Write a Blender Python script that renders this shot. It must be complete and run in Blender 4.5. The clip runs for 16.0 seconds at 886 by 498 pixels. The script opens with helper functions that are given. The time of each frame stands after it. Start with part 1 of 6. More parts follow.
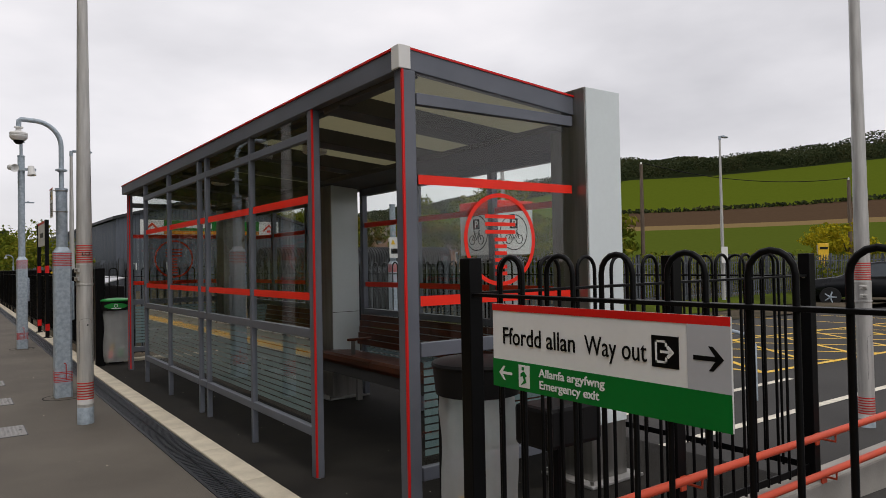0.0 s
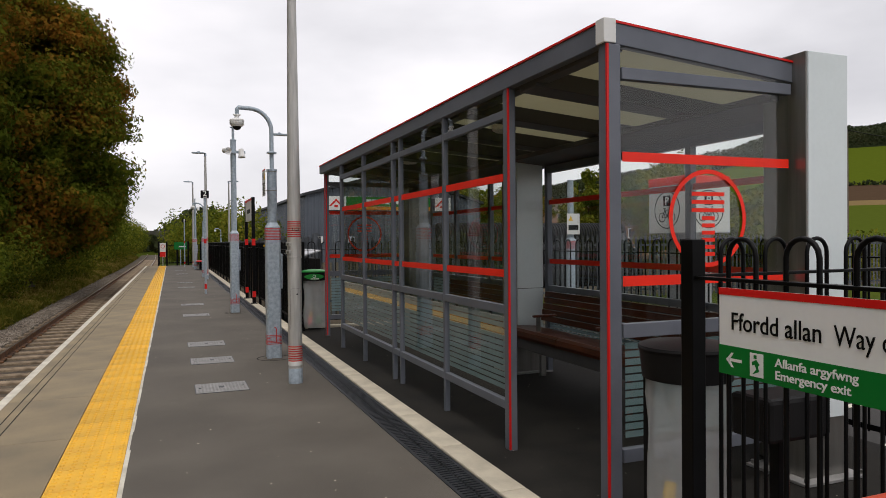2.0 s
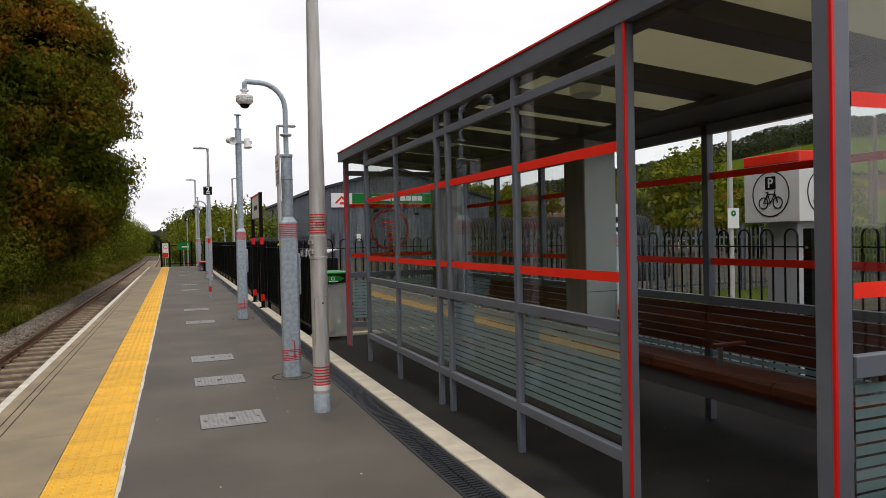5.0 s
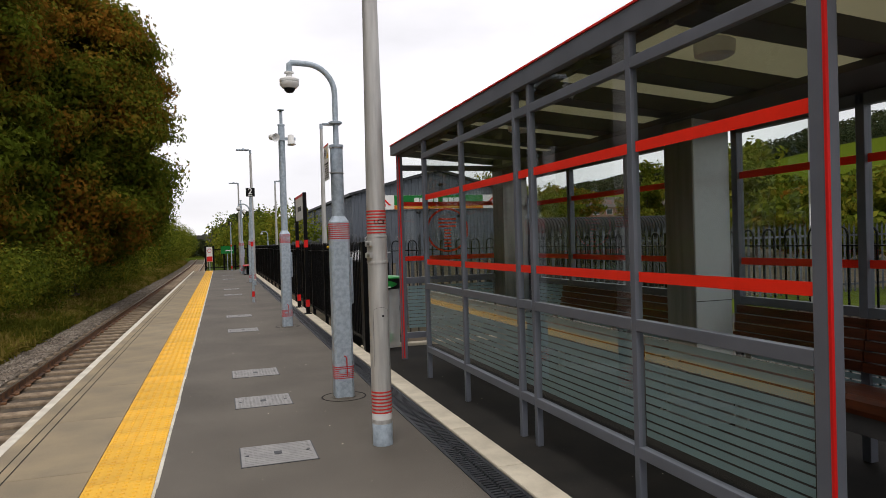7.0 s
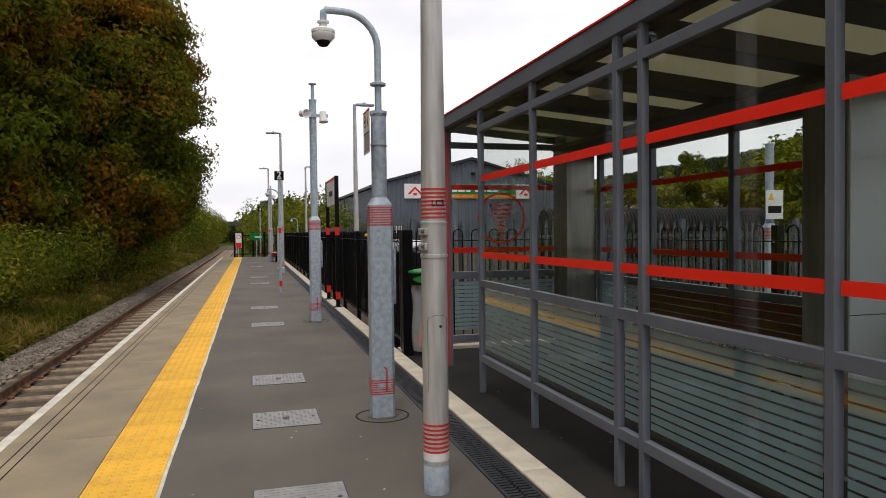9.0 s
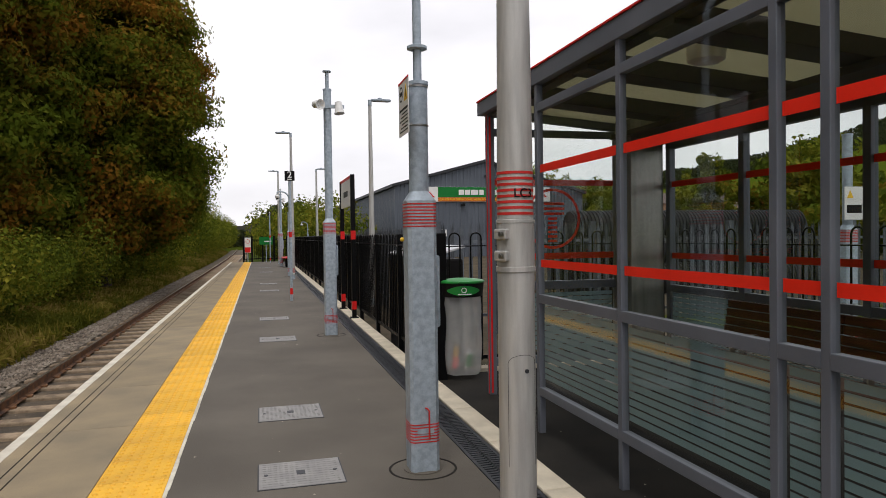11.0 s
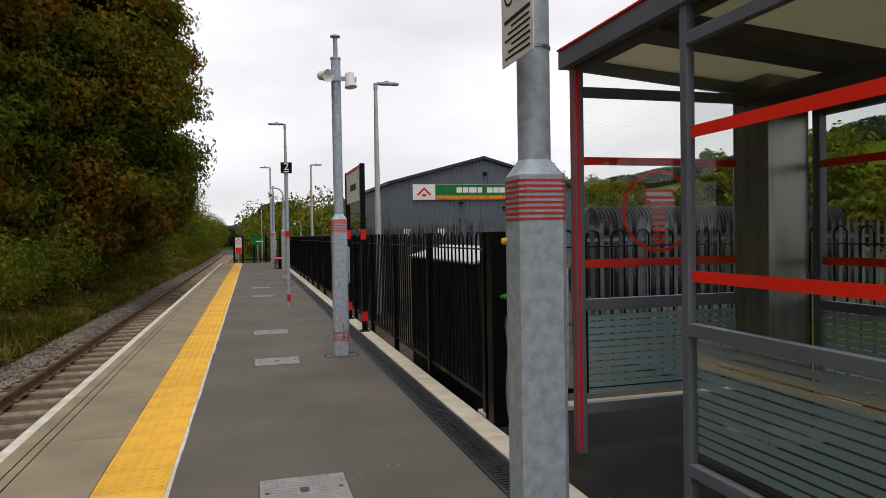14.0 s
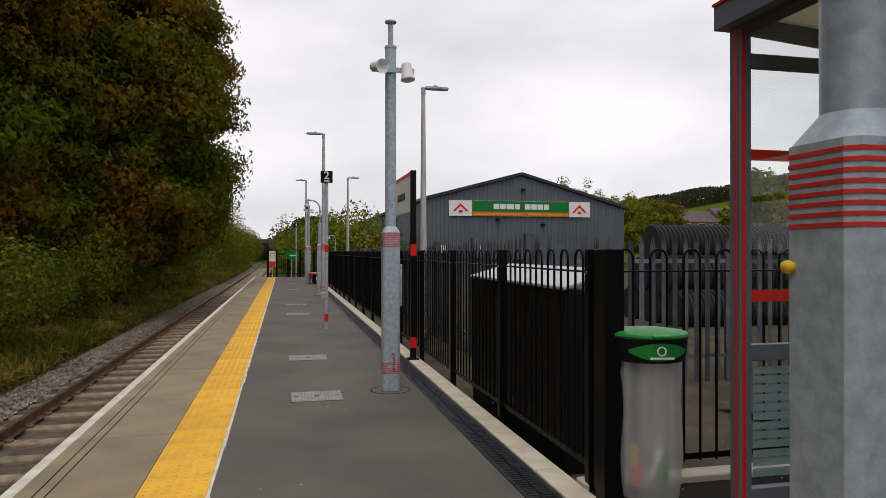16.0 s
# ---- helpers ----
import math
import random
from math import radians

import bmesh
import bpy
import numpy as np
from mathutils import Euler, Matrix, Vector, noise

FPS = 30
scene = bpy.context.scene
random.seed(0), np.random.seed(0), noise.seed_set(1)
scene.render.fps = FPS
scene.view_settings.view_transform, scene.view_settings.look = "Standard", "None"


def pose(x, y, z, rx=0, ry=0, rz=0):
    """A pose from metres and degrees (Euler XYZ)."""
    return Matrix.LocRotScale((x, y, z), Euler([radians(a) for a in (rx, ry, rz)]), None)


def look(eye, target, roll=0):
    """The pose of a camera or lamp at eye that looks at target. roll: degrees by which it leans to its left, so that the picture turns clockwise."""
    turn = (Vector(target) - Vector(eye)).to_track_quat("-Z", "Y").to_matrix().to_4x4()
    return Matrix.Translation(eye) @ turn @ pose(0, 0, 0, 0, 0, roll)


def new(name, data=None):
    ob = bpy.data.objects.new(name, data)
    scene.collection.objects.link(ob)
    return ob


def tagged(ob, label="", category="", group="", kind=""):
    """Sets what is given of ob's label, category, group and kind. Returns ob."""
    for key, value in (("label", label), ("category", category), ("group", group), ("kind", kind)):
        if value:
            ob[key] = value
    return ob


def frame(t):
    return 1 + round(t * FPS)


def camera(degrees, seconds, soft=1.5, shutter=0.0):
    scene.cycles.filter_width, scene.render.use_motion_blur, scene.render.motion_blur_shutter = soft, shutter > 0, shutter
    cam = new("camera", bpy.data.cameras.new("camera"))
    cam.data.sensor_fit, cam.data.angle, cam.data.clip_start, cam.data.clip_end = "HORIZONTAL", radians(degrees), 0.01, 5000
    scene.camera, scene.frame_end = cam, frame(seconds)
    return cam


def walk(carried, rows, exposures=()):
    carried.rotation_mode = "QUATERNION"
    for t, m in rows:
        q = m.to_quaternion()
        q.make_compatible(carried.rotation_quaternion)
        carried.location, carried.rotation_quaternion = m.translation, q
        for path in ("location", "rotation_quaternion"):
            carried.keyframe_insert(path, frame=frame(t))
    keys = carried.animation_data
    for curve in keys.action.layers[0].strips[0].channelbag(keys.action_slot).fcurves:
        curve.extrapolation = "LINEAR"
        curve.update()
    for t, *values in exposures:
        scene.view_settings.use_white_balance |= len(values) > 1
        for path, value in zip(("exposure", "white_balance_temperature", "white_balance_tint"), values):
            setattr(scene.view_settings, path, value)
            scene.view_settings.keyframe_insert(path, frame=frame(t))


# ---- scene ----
cam = camera(65.7, 16.0, soft=0.5)
PATH = [
    (0, (0.161, 0.283, 1.405), (1.325, 1.909, 1.445), -1.1),
    (0.5, (0.152, 0.305, 1.402), (1.272, 1.962, 1.427), -1.5),
    (1, (0.144, 0.312, 1.42), (1.136, 2.048, 1.429), -1.6),
    (1.5, (0.068, 0.236, 1.42), (0.921, 2.046, 1.411), -1.1),
    (2, (-0.005, 0.348, 1.424), (0.732, 2.207, 1.399), -0.5),
    (2.5, (-0.008, 0.464, 1.399), (0.685, 2.34, 1.357), 0.2),
    (3, (0.04, 0.661, 1.396), (0.73, 2.538, 1.361), -0.4),
    (3.5, (0.071, 0.924, 1.402), (0.763, 2.8, 1.369), 0.4),
    (3.7, (0.06, 1.045, 1.396), (0.765, 2.915, 1.372), 0.3),
    (5.8, (0.036, 2.023, 1.426), (0.76, 3.887, 1.387), -2.1),
    (6, (0.017, 2.112, 1.416), (0.738, 3.977, 1.387), -2.4),
    (6.5, (0.042, 2.373, 1.412), (0.713, 4.256, 1.363), -2.9),
    (7, (0.108, 2.646, 1.408), (0.727, 4.548, 1.383), -1.7),
    (7.5, (0.147, 2.922, 1.402), (0.749, 4.829, 1.349), -1.4),
    (8, (0.128, 3.179, 1.409), (0.704, 5.094, 1.367), -1.1),
    (8.5, (0.172, 3.488, 1.391), (0.729, 5.408, 1.326), -1.1),
    (8.7, (0.193, 3.609, 1.401), (0.739, 5.532, 1.343), -0.8),
    (11, (0.234, 4.935, 1.399), (0.748, 6.868, 1.359), -0.8),
    (11.5, (0.168, 5.215, 1.422), (0.683, 7.148, 1.386), -1.2),
    (12, (0.164, 5.513, 1.401), (0.66, 7.45, 1.356), -1.4),
    (12.5, (0.196, 5.821, 1.411), (0.673, 7.763, 1.376), -0.6),
    (13, (0.19, 6.118, 1.407), (0.716, 8.047, 1.359), -0.6),
    (13.5, (0.151, 6.393, 1.401), (0.701, 8.316, 1.362), -1.2),
    (14, (0.183, 6.68, 1.406), (0.722, 8.606, 1.363), -1.0),
    (14.5, (0.213, 6.964, 1.406), (0.738, 8.894, 1.403), -0.7),
    (15, (0.165, 7.286, 1.407), (0.7, 9.213, 1.412), -0.9),
    (15.5, (0.129, 7.575, 1.395), (0.643, 9.508, 1.374), -1.6),
    (16, (0.128, 7.87, 1.407), (0.58, 9.818, 1.414), -0.0),
]
EXPOSURE = ((0, -0.12), (1, -0.12), (1.5, -0.07), (3.5, 0.14), (7, 0.18), (11, 0.17), (13.5, 0.04), (16, -0.12))
walk(cam, [(t, look(eye, target, roll)) for t, eye, target, roll in PATH], EXPOSURE)

# ---- world and light ----
world = bpy.data.worlds.new("overcast")
scene.world = world
world.use_nodes = True
wn, wl = world.node_tree.nodes, world.node_tree.links
wn.clear()
w_out = wn.new("ShaderNodeOutputWorld")
w_bg = wn.new("ShaderNodeBackground")
w_sky = wn.new("ShaderNodeTexSky")
w_sky.sky_type, w_sky.sun_disc = "NISHITA", False
w_sky.sun_elevation, w_sky.sun_rotation = radians(63), radians(203)
w_dim = wn.new("ShaderNodeMix")
w_dim.data_type = "RGBA"
w_dim.blend_type = "MULTIPLY"
w_dim.inputs[0].default_value = 1.0
w_dim.inputs[7].default_value = (0.1, 0.1, 0.1, 1)
w_co = wn.new("ShaderNodeTexCoord")
w_map = wn.new("ShaderNodeMapping")
w_map.inputs["Scale"].default_value = (1.6, 1.6, 4.2)
w_n1 = wn.new("ShaderNodeTexNoise")
w_n1.inputs["Scale"].default_value = 1.15
w_n1.inputs["Detail"].default_value = 7
w_n1.inputs["Roughness"].default_value = 0.46
w_ramp = wn.new("ShaderNodeValToRGB")
w_ramp.color_ramp.elements[0].position, w_ramp.color_ramp.elements[0].color = 0.3, (0.56, 0.55, 0.58, 1)
w_ramp.color_ramp.elements[1].position, w_ramp.color_ramp.elements[1].color = 0.66, (1.02, 0.98, 1.0, 1)
w_mid = w_ramp.color_ramp.elements.new(0.52)
w_mid.color = (0.84, 0.82, 0.85, 1)
w_mix = wn.new("ShaderNodeMix")
w_mix.data_type = "RGBA"
w_mix.inputs[0].default_value = 0.94
w_bg.inputs["Strength"].default_value = 1.14
wl.new(w_sky.outputs[0], w_dim.inputs[6])
wl.new(w_co.outputs["Generated"], w_map.inputs[0])
wl.new(w_map.outputs[0], w_n1.inputs["Vector"])
wl.new(w_n1.outputs["Fac"], w_ramp.inputs[0])
wl.new(w_dim.outputs[2], w_mix.inputs[6])
wl.new(w_ramp.outputs[0], w_mix.inputs[7])
wl.new(w_mix.outputs[2], w_bg.inputs[0])
wl.new(w_bg.outputs[0], w_out.inputs[0])

sun = new("sun", bpy.data.lights.new("sun", "SUN"))
sun.data.energy, sun.data.angle, sun.data.color = 1.25, radians(25), (1.0, 0.95, 0.87)
sun.matrix_world = look((0, 0, 30), (6, 14, 0))


# ---- materials ----
def mat(name, colour, rough=0.6, metal=0.0, var=0.15, scale=6.0, fine=60.0, bump=0.1, dist=0.004, colour2=None, spec=0.28,
        island=0.0, obj=0.0, stretch=(1, 1, 1), lo=0.35, hi=0.65):
    """A surface with stains at one scale, grain at another, and relief."""
    m = bpy.data.materials.new(name)
    m.use_nodes = True
    n, l = m.node_tree.nodes, m.node_tree.links
    b = n["Principled BSDF"]
    b.inputs["Roughness"].default_value, b.inputs["Metallic"].default_value = rough, metal
    b.inputs["Specular IOR Level"].default_value = spec
    co = n.new("ShaderNodeTexCoord")
    mp = n.new("ShaderNodeMapping")
    mp.inputs["Scale"].default_value = stretch
    l.new(co.outputs["Object"], mp.inputs[0])
    big = n.new("ShaderNodeTexNoise")
    big.inputs["Scale"].default_value, big.inputs["Detail"].default_value = scale, 5
    small = n.new("ShaderNodeTexNoise")
    small.inputs["Scale"].default_value, small.inputs["Detail"].default_value = fine, 3
    l.new(mp.outputs[0], big.inputs["Vector"])
    l.new(mp.outputs[0], small.inputs["Vector"])
    ramp = n.new("ShaderNodeValToRGB")
    c2 = colour2 or tuple(c * (1 - 2 * var) for c in colour)
    ramp.color_ramp.elements[0].position, ramp.color_ramp.elements[0].color = lo, (*c2, 1)
    ramp.color_ramp.elements[1].position, ramp.color_ramp.elements[1].color = hi, (*colour, 1)
    l.new(big.outputs["Fac"], ramp.inputs[0])
    grain = n.new("ShaderNodeMapRange")
    grain.inputs["To Min"].default_value, grain.inputs["To Max"].default_value = 1 - var, 1 + var
    l.new(small.outputs["Fac"], grain.inputs[0])
    hsv = n.new("ShaderNodeHueSaturation")
    l.new(ramp.outputs[0], hsv.inputs["Color"])
    value = grain.outputs[0]
    for amount, node, out in ((island, "ShaderNodeNewGeometry", "Random Per Island"), (obj, "ShaderNodeObjectInfo", "Random")):
        if amount:
            src = n.new(node)
            rng = n.new("ShaderNodeMapRange")
            rng.inputs["To Min"].default_value, rng.inputs["To Max"].default_value = 1 - amount, 1 + amount
            l.new(src.outputs[out], rng.inputs[0])
            mul = n.new("ShaderNodeMath")
            mul.operation = "MULTIPLY"
            l.new(value, mul.inputs[0])
            l.new(rng.outputs[0], mul.inputs[1])
            value = mul.outputs[0]
    l.new(value, hsv.inputs["Value"])
    l.new(hsv.outputs[0], b.inputs["Base Color"])
    if bump:
        bp = n.new("ShaderNodeBump")
        bp.inputs["Strength"].default_value, bp.inputs["Distance"].default_value = bump, dist
        l.new(small.outputs["Fac"], bp.inputs["Height"])
        l.new(bp.outputs[0], b.inputs["Normal"])
    rr = n.new("ShaderNodeMapRange")
    rr.inputs["To Min"].default_value, rr.inputs["To Max"].default_value = max(rough - 0.12, 0.03), min(rough + 0.12, 1)
    l.new(big.outputs["Fac"], rr.inputs[0])
    l.new(rr.outputs[0], b.inputs["Roughness"])
    return m


def glass_mat(name, tint, rough=0.02, gloss=1.0):
    """A thin clear pane: straight through, with a mirror image by the angle."""
    m = bpy.data.materials.new(name)
    m.use_nodes = True
    n, l = m.node_tree.nodes, m.node_tree.links
    n.clear()
    out = n.new("ShaderNodeOutputMaterial")
    tr = n.new("ShaderNodeBsdfTransparent")
    tr.inputs[0].default_value = (*tint, 1)
    gl = n.new("ShaderNodeBsdfGlossy")
    gl.inputs["Roughness"].default_value = rough
    lw = n.new("ShaderNodeLayerWeight")
    lw.inputs[0].default_value = 0.5
    fr = n.new("ShaderNodeMath")
    fr.operation = "POWER"
    fr.inputs[1].default_value = 3.6
    l.new(lw.outputs["Facing"], fr.inputs[0])
    mul = n.new("ShaderNodeMath")
    mul.operation = "MULTIPLY_ADD"
    mul.inputs[1].default_value, mul.inputs[2].default_value = gloss, 0.06
    mix = n.new("ShaderNodeMixShader")
    l.new(fr.outputs[0], mul.inputs[0])
    l.new(mul.outputs[0], mix.inputs[0])
    l.new(tr.outputs[0], mix.inputs[1])
    l.new(gl.outputs[0], mix.inputs[2])
    l.new(mix.outputs[0], out.inputs[0])
    return m


def film_mat(name, colour, through_part, translucent=0.4):
    """A thin sheet that lets some light through: printed bands, bags, roof sheet."""
    m = bpy.data.materials.new(name)
    m.use_nodes = True
    n, l = m.node_tree.nodes, m.node_tree.links
    b = n["Principled BSDF"]
    b.inputs["Base Color"].default_value = (*colour, 1)
    b.inputs["Roughness"].default_value = 0.35
    ns = n.new("ShaderNodeTexNoise")
    ns.inputs["Scale"].default_value, ns.inputs["Detail"].default_value = 7, 5
    co = n.new("ShaderNodeTexCoord")
    l.new(co.outputs["Object"], ns.inputs["Vector"])
    rr = n.new("ShaderNodeMapRange")
    rr.inputs["To Min"].default_value, rr.inputs["To Max"].default_value = max(through_part - 0.08, 0), through_part + 0.08
    l.new(ns.outputs["Fac"], rr.inputs[0])
    tl = n.new("ShaderNodeBsdfTranslucent")
    tl.inputs[0].default_value = (*colour, 1)
    tr = n.new("ShaderNodeBsdfTransparent")
    m1, m2 = n.new("ShaderNodeMixShader"), n.new("ShaderNodeMixShader")
    m1.inputs[0].default_value = translucent
    l.new(b.outputs[0], m1.inputs[1])
    l.new(tl.outputs[0], m1.inputs[2])
    l.new(rr.outputs[0], m2.inputs[0])
    l.new(m1.outputs[0], m2.inputs[1])
    l.new(tr.outputs[0], m2.inputs[2])
    l.new(m2.outputs[0], n["Material Output"].inputs[0])
    return m


def leaf_mat(name, greens, scale=0.35, lo=0.4, hi=0.62, glow=0.3):
    """Leaves: colour by patches of the crown and by leaf, with light through them."""
    m = bpy.data.materials.new(name)
    m.use_nodes = True
    n, l = m.node_tree.nodes, m.node_tree.links
    b = n["Principled BSDF"]
    b.inputs["Roughness"].default_value = 0.85
    b.inputs["Specular IOR Level"].default_value = 0.06
    co = n.new("ShaderNodeTexCoord")
    ns = n.new("ShaderNodeTexNoise")
    ns.inputs["Scale"].default_value, ns.inputs["Detail"].default_value = scale, 4
    l.new(co.outputs["Object"], ns.inputs["Vector"])
    rnd = n.new("ShaderNodeNewGeometry")
    add = n.new("ShaderNodeMath")
    add.operation = "MULTIPLY_ADD"
    add.inputs[1].default_value = 0.22
    l.new(rnd.outputs["Random Per Island"], add.inputs[0])
    sub = n.new("ShaderNodeMath")
    sub.operation = "SUBTRACT"
    sub.inputs[1].default_value = 0.11
    l.new(ns.outputs["Fac"], sub.inputs[0])
    l.new(sub.outputs[0], add.inputs[2])
    ramp = n.new("ShaderNodeValToRGB")
    ramp.color_ramp.elements[0].position, ramp.color_ramp.elements[0].color = lo, (*greens[0], 1)
    ramp.color_ramp.elements[1].position, ramp.color_ramp.elements[1].color = hi, (*greens[-1], 1)
    for i, g in enumerate(greens[1:-1], 1):
        e = ramp.color_ramp.elements.new(lo + (hi - lo) * i / (len(greens) - 1))
        e.color = (*g, 1)
    l.new(add.outputs[0], ramp.inputs[0])
    l.new(ramp.outputs[0], b.inputs["Base Color"])
    tl = n.new("ShaderNodeBsdfTranslucent")
    l.new(ramp.outputs[0], tl.inputs[0])
    mix = n.new("ShaderNodeMixShader")
    mix.inputs[0].default_value = glow
    l.new(b.outputs[0], mix.inputs[1])
    l.new(tl.outputs[0], mix.inputs[2])
    l.new(mix.outputs[0], n["Material Output"].inputs[0])
    return m


ASPHALT = mat("asphalt", (0.14, 0.124, 0.104), 0.8, var=0.24, scale=0.9, fine=170, bump=0.6, dist=0.005, colour2=(0.095, 0.083, 0.069))
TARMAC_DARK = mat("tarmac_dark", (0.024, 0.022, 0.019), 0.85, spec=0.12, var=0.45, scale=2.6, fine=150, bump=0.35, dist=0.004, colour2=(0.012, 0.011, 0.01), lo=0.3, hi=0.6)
CARPARK = mat("car_park_asphalt", (0.062, 0.06, 0.058), 0.85, var=0.16, scale=0.5, fine=90, bump=0.3, colour2=(0.048, 0.046, 0.045), spec=0.1)
COPER = mat("coper_concrete", (0.31, 0.245, 0.155), 0.85, var=0.2, scale=1.7, fine=120, bump=0.2, colour2=(0.185, 0.155, 0.11), obj=0.1, lo=0.3, hi=0.7)
WHITE_LINE = mat("white_line", (0.72, 0.68, 0.58), 0.7, var=0.1, scale=5, fine=90, colour2=(0.52, 0.48, 0.4))
TACTILE = mat("tactile_yellow", (0.82, 0.46, 0.045), 0.65, var=0.07, scale=2.5, fine=80, colour2=(0.62, 0.34, 0.05), obj=0.08)
KERB = mat("kerb_concrete", (0.58, 0.52, 0.41), 0.85, var=0.08, scale=5, fine=120, bump=0.2, colour2=(0.45, 0.4, 0.315), obj=0.06)
CONCRETE = mat("concrete", (0.36, 0.34, 0.31), 0.85, var=0.1, scale=2, fine=90, bump=0.2, colour2=(0.26, 0.245, 0.22))
IRON = mat("cast_iron", (0.055, 0.058, 0.066), 0.5, metal=0.5, var=0.2, scale=8, fine=120)
GALV = mat("galvanised", (0.4, 0.465, 0.53), 0.46, metal=0.1, var=0.14, scale=24, fine=130, bump=0.05, colour2=(0.29, 0.34, 0.39), lo=0.36, hi=0.64)
ALU = mat("pole_aluminium", (0.52, 0.51, 0.49), 0.42, metal=0.3, var=0.09, scale=5, fine=160, bump=0.04, stretch=(7, 7, 0.7), colour2=(0.4, 0.39, 0.375))
GREY = mat("shelter_grey", (0.15, 0.16, 0.19), 0.42, metal=0.15, var=0.05, scale=3, fine=160, bump=0.03, colour2=(0.122, 0.132, 0.158))
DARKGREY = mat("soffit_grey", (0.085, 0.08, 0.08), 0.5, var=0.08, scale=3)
RED = mat("red_trim", (0.66, 0.014, 0.012), 0.4, var=0.06, scale=5, fine=90, bump=0.02)
REDBAND = mat("red_vinyl", (0.95, 0.03, 0.012), 0.4, var=0.05, scale=4, fine=80, bump=0.0)
TAPE = mat("red_tape", (0.6, 0.035, 0.03), 0.45, var=0.1, scale=9, fine=90, bump=0.02)
WHITE = mat("white_enamel", (0.75, 0.745, 0.73), 0.4, var=0.03, scale=4, fine=60, bump=0.0)
PANEL = mat("white_glass_panel", (0.7, 0.76, 0.77), 0.2, var=0.03, scale=2, fine=40, bump=0.0)
STEEL = mat("brushed_steel", (0.34, 0.33, 0.31), 0.34, metal=0.85, var=0.06, scale=2, fine=260, bump=0.05, stretch=(8, 8, 0.6), colour2=(0.24, 0.235, 0.22))
WOOD = mat("bench_wood", (0.11, 0.027, 0.009), 0.36, var=0.22, scale=4, fine=40, bump=0.1, stretch=(8, 0.7, 8), colour2=(0.05, 0.014, 0.006), obj=0.2)
BLACK = mat("black_paint", (0.004, 0.004, 0.0045), 0.4, spec=0.12, var=0.15, scale=6, fine=140, bump=0.05)
BLACKPLAS = mat("black_plastic", (0.009, 0.0085, 0.009), 0.5, spec=0.15, var=0.15, scale=5, fine=140, bump=0.08)
GREEN = mat("green_plastic", (0.02, 0.24, 0.045), 0.35, var=0.06, scale=5, fine=60, bump=0.03)
SIGNGREEN = mat("sign_green", (0.0, 0.16, 0.022), 0.4, var=0.04, scale=4, fine=60, bump=0.0)
SIGNGREY = mat("sign_grey", (0.46, 0.465, 0.49), 0.4, var=0.03, scale=4, fine=60, bump=0.0)
YELLOW = mat("yellow_paint", (0.8, 0.5, 0.03), 0.5, var=0.08, scale=6, fine=60)
HANDRAIL = mat("handrail_red", (0.55, 0.07, 0.03), 0.45, var=0.07, scale=4, fine=60, bump=0.03)
GLASS = glass_mat("glass", (0.87, 0.9, 0.88), 0.008, 0.85)
FROST = film_mat("frosted_band", (0.21, 0.31, 0.33), 0.1, 0.22)
BAG = film_mat("clear_bag", (0.74, 0.75, 0.74), 0.58, 0.5)
ROOFSHEET = film_mat("roof_sheet", (0.52, 0.5, 0.37), 0.0, 0.5)
SLEEPER = mat("sleeper_concrete", (0.34, 0.26, 0.18), 0.9, var=0.25, scale=7, fine=60, bump=0.5, dist=0.01, colour2=(0.17, 0.125, 0.085), obj=0.2)
RUST = mat("rail_rust", (0.21, 0.1, 0.045), 0.7, var=0.2, scale=6, fine=60, bump=0.2, colour2=(0.055, 0.028, 0.017))
RAILTOP = mat("rail_top", (0.32, 0.27, 0.23), 0.35, metal=0.8, var=0.1, scale=8, fine=60)
BALLAST = mat("ballast", (0.15, 0.115, 0.08), 0.9, var=0.25, scale=3, fine=28, bump=0.8, dist=0.03, colour2=(0.07, 0.058, 0.046), island=0.3)
STONE = mat("ballast_stone", (0.25, 0.215, 0.175), 0.9, var=0.2, scale=2, fine=40, bump=0.2, colour2=(0.14, 0.11, 0.085), island=0.5)
BARK = mat("bark", (0.07, 0.05, 0.035), 0.9, var=0.25, scale=5, fine=30, bump=0.6, dist=0.02, stretch=(3, 3, 0.6))
CLAD = mat("cladding_grey", (0.105, 0.12, 0.145), 0.45, var=0.05, scale=0.5, fine=20, bump=0.0, colour2=(0.088, 0.1, 0.122))
ROOFDARK = mat("roof_dark", (0.035, 0.037, 0.042), 0.6, var=0.1, scale=1, fine=20)
PALISADE = mat("palisade_grey", (0.115, 0.125, 0.142), 0.42, metal=0.25, spec=0.4, var=0.14, scale=4, fine=40, colour2=(0.062, 0.069, 0.08), obj=0.5)
PIPE = mat("pipe_black", (0.02, 0.02, 0.022), 0.6, spec=0.2, var=0.15, scale=5, fine=40)
GRASS = mat("grass_ground", (0.075, 0.1, 0.014), 0.95, spec=0.0, var=0.25, scale=0.3, fine=9, bump=0.5, dist=0.05, colour2=(0.04, 0.05, 0.014))
WOODPOLE = mat("pole_timber", (0.16, 0.12, 0.09), 0.9, var=0.2, scale=3, fine=30, stretch=(4, 4, 0.4))
DIRT = mat("rubble_ground", (0.1, 0.08, 0.06), 0.95, spec=0.0, var=0.3, scale=1.5, fine=40, bump=0.6, dist=0.02, colour2=(0.06, 0.055, 0.04))
BRICKWALL = mat("house_brick", (0.3, 0.17, 0.12), 0.9, var=0.12, scale=1, fine=14)
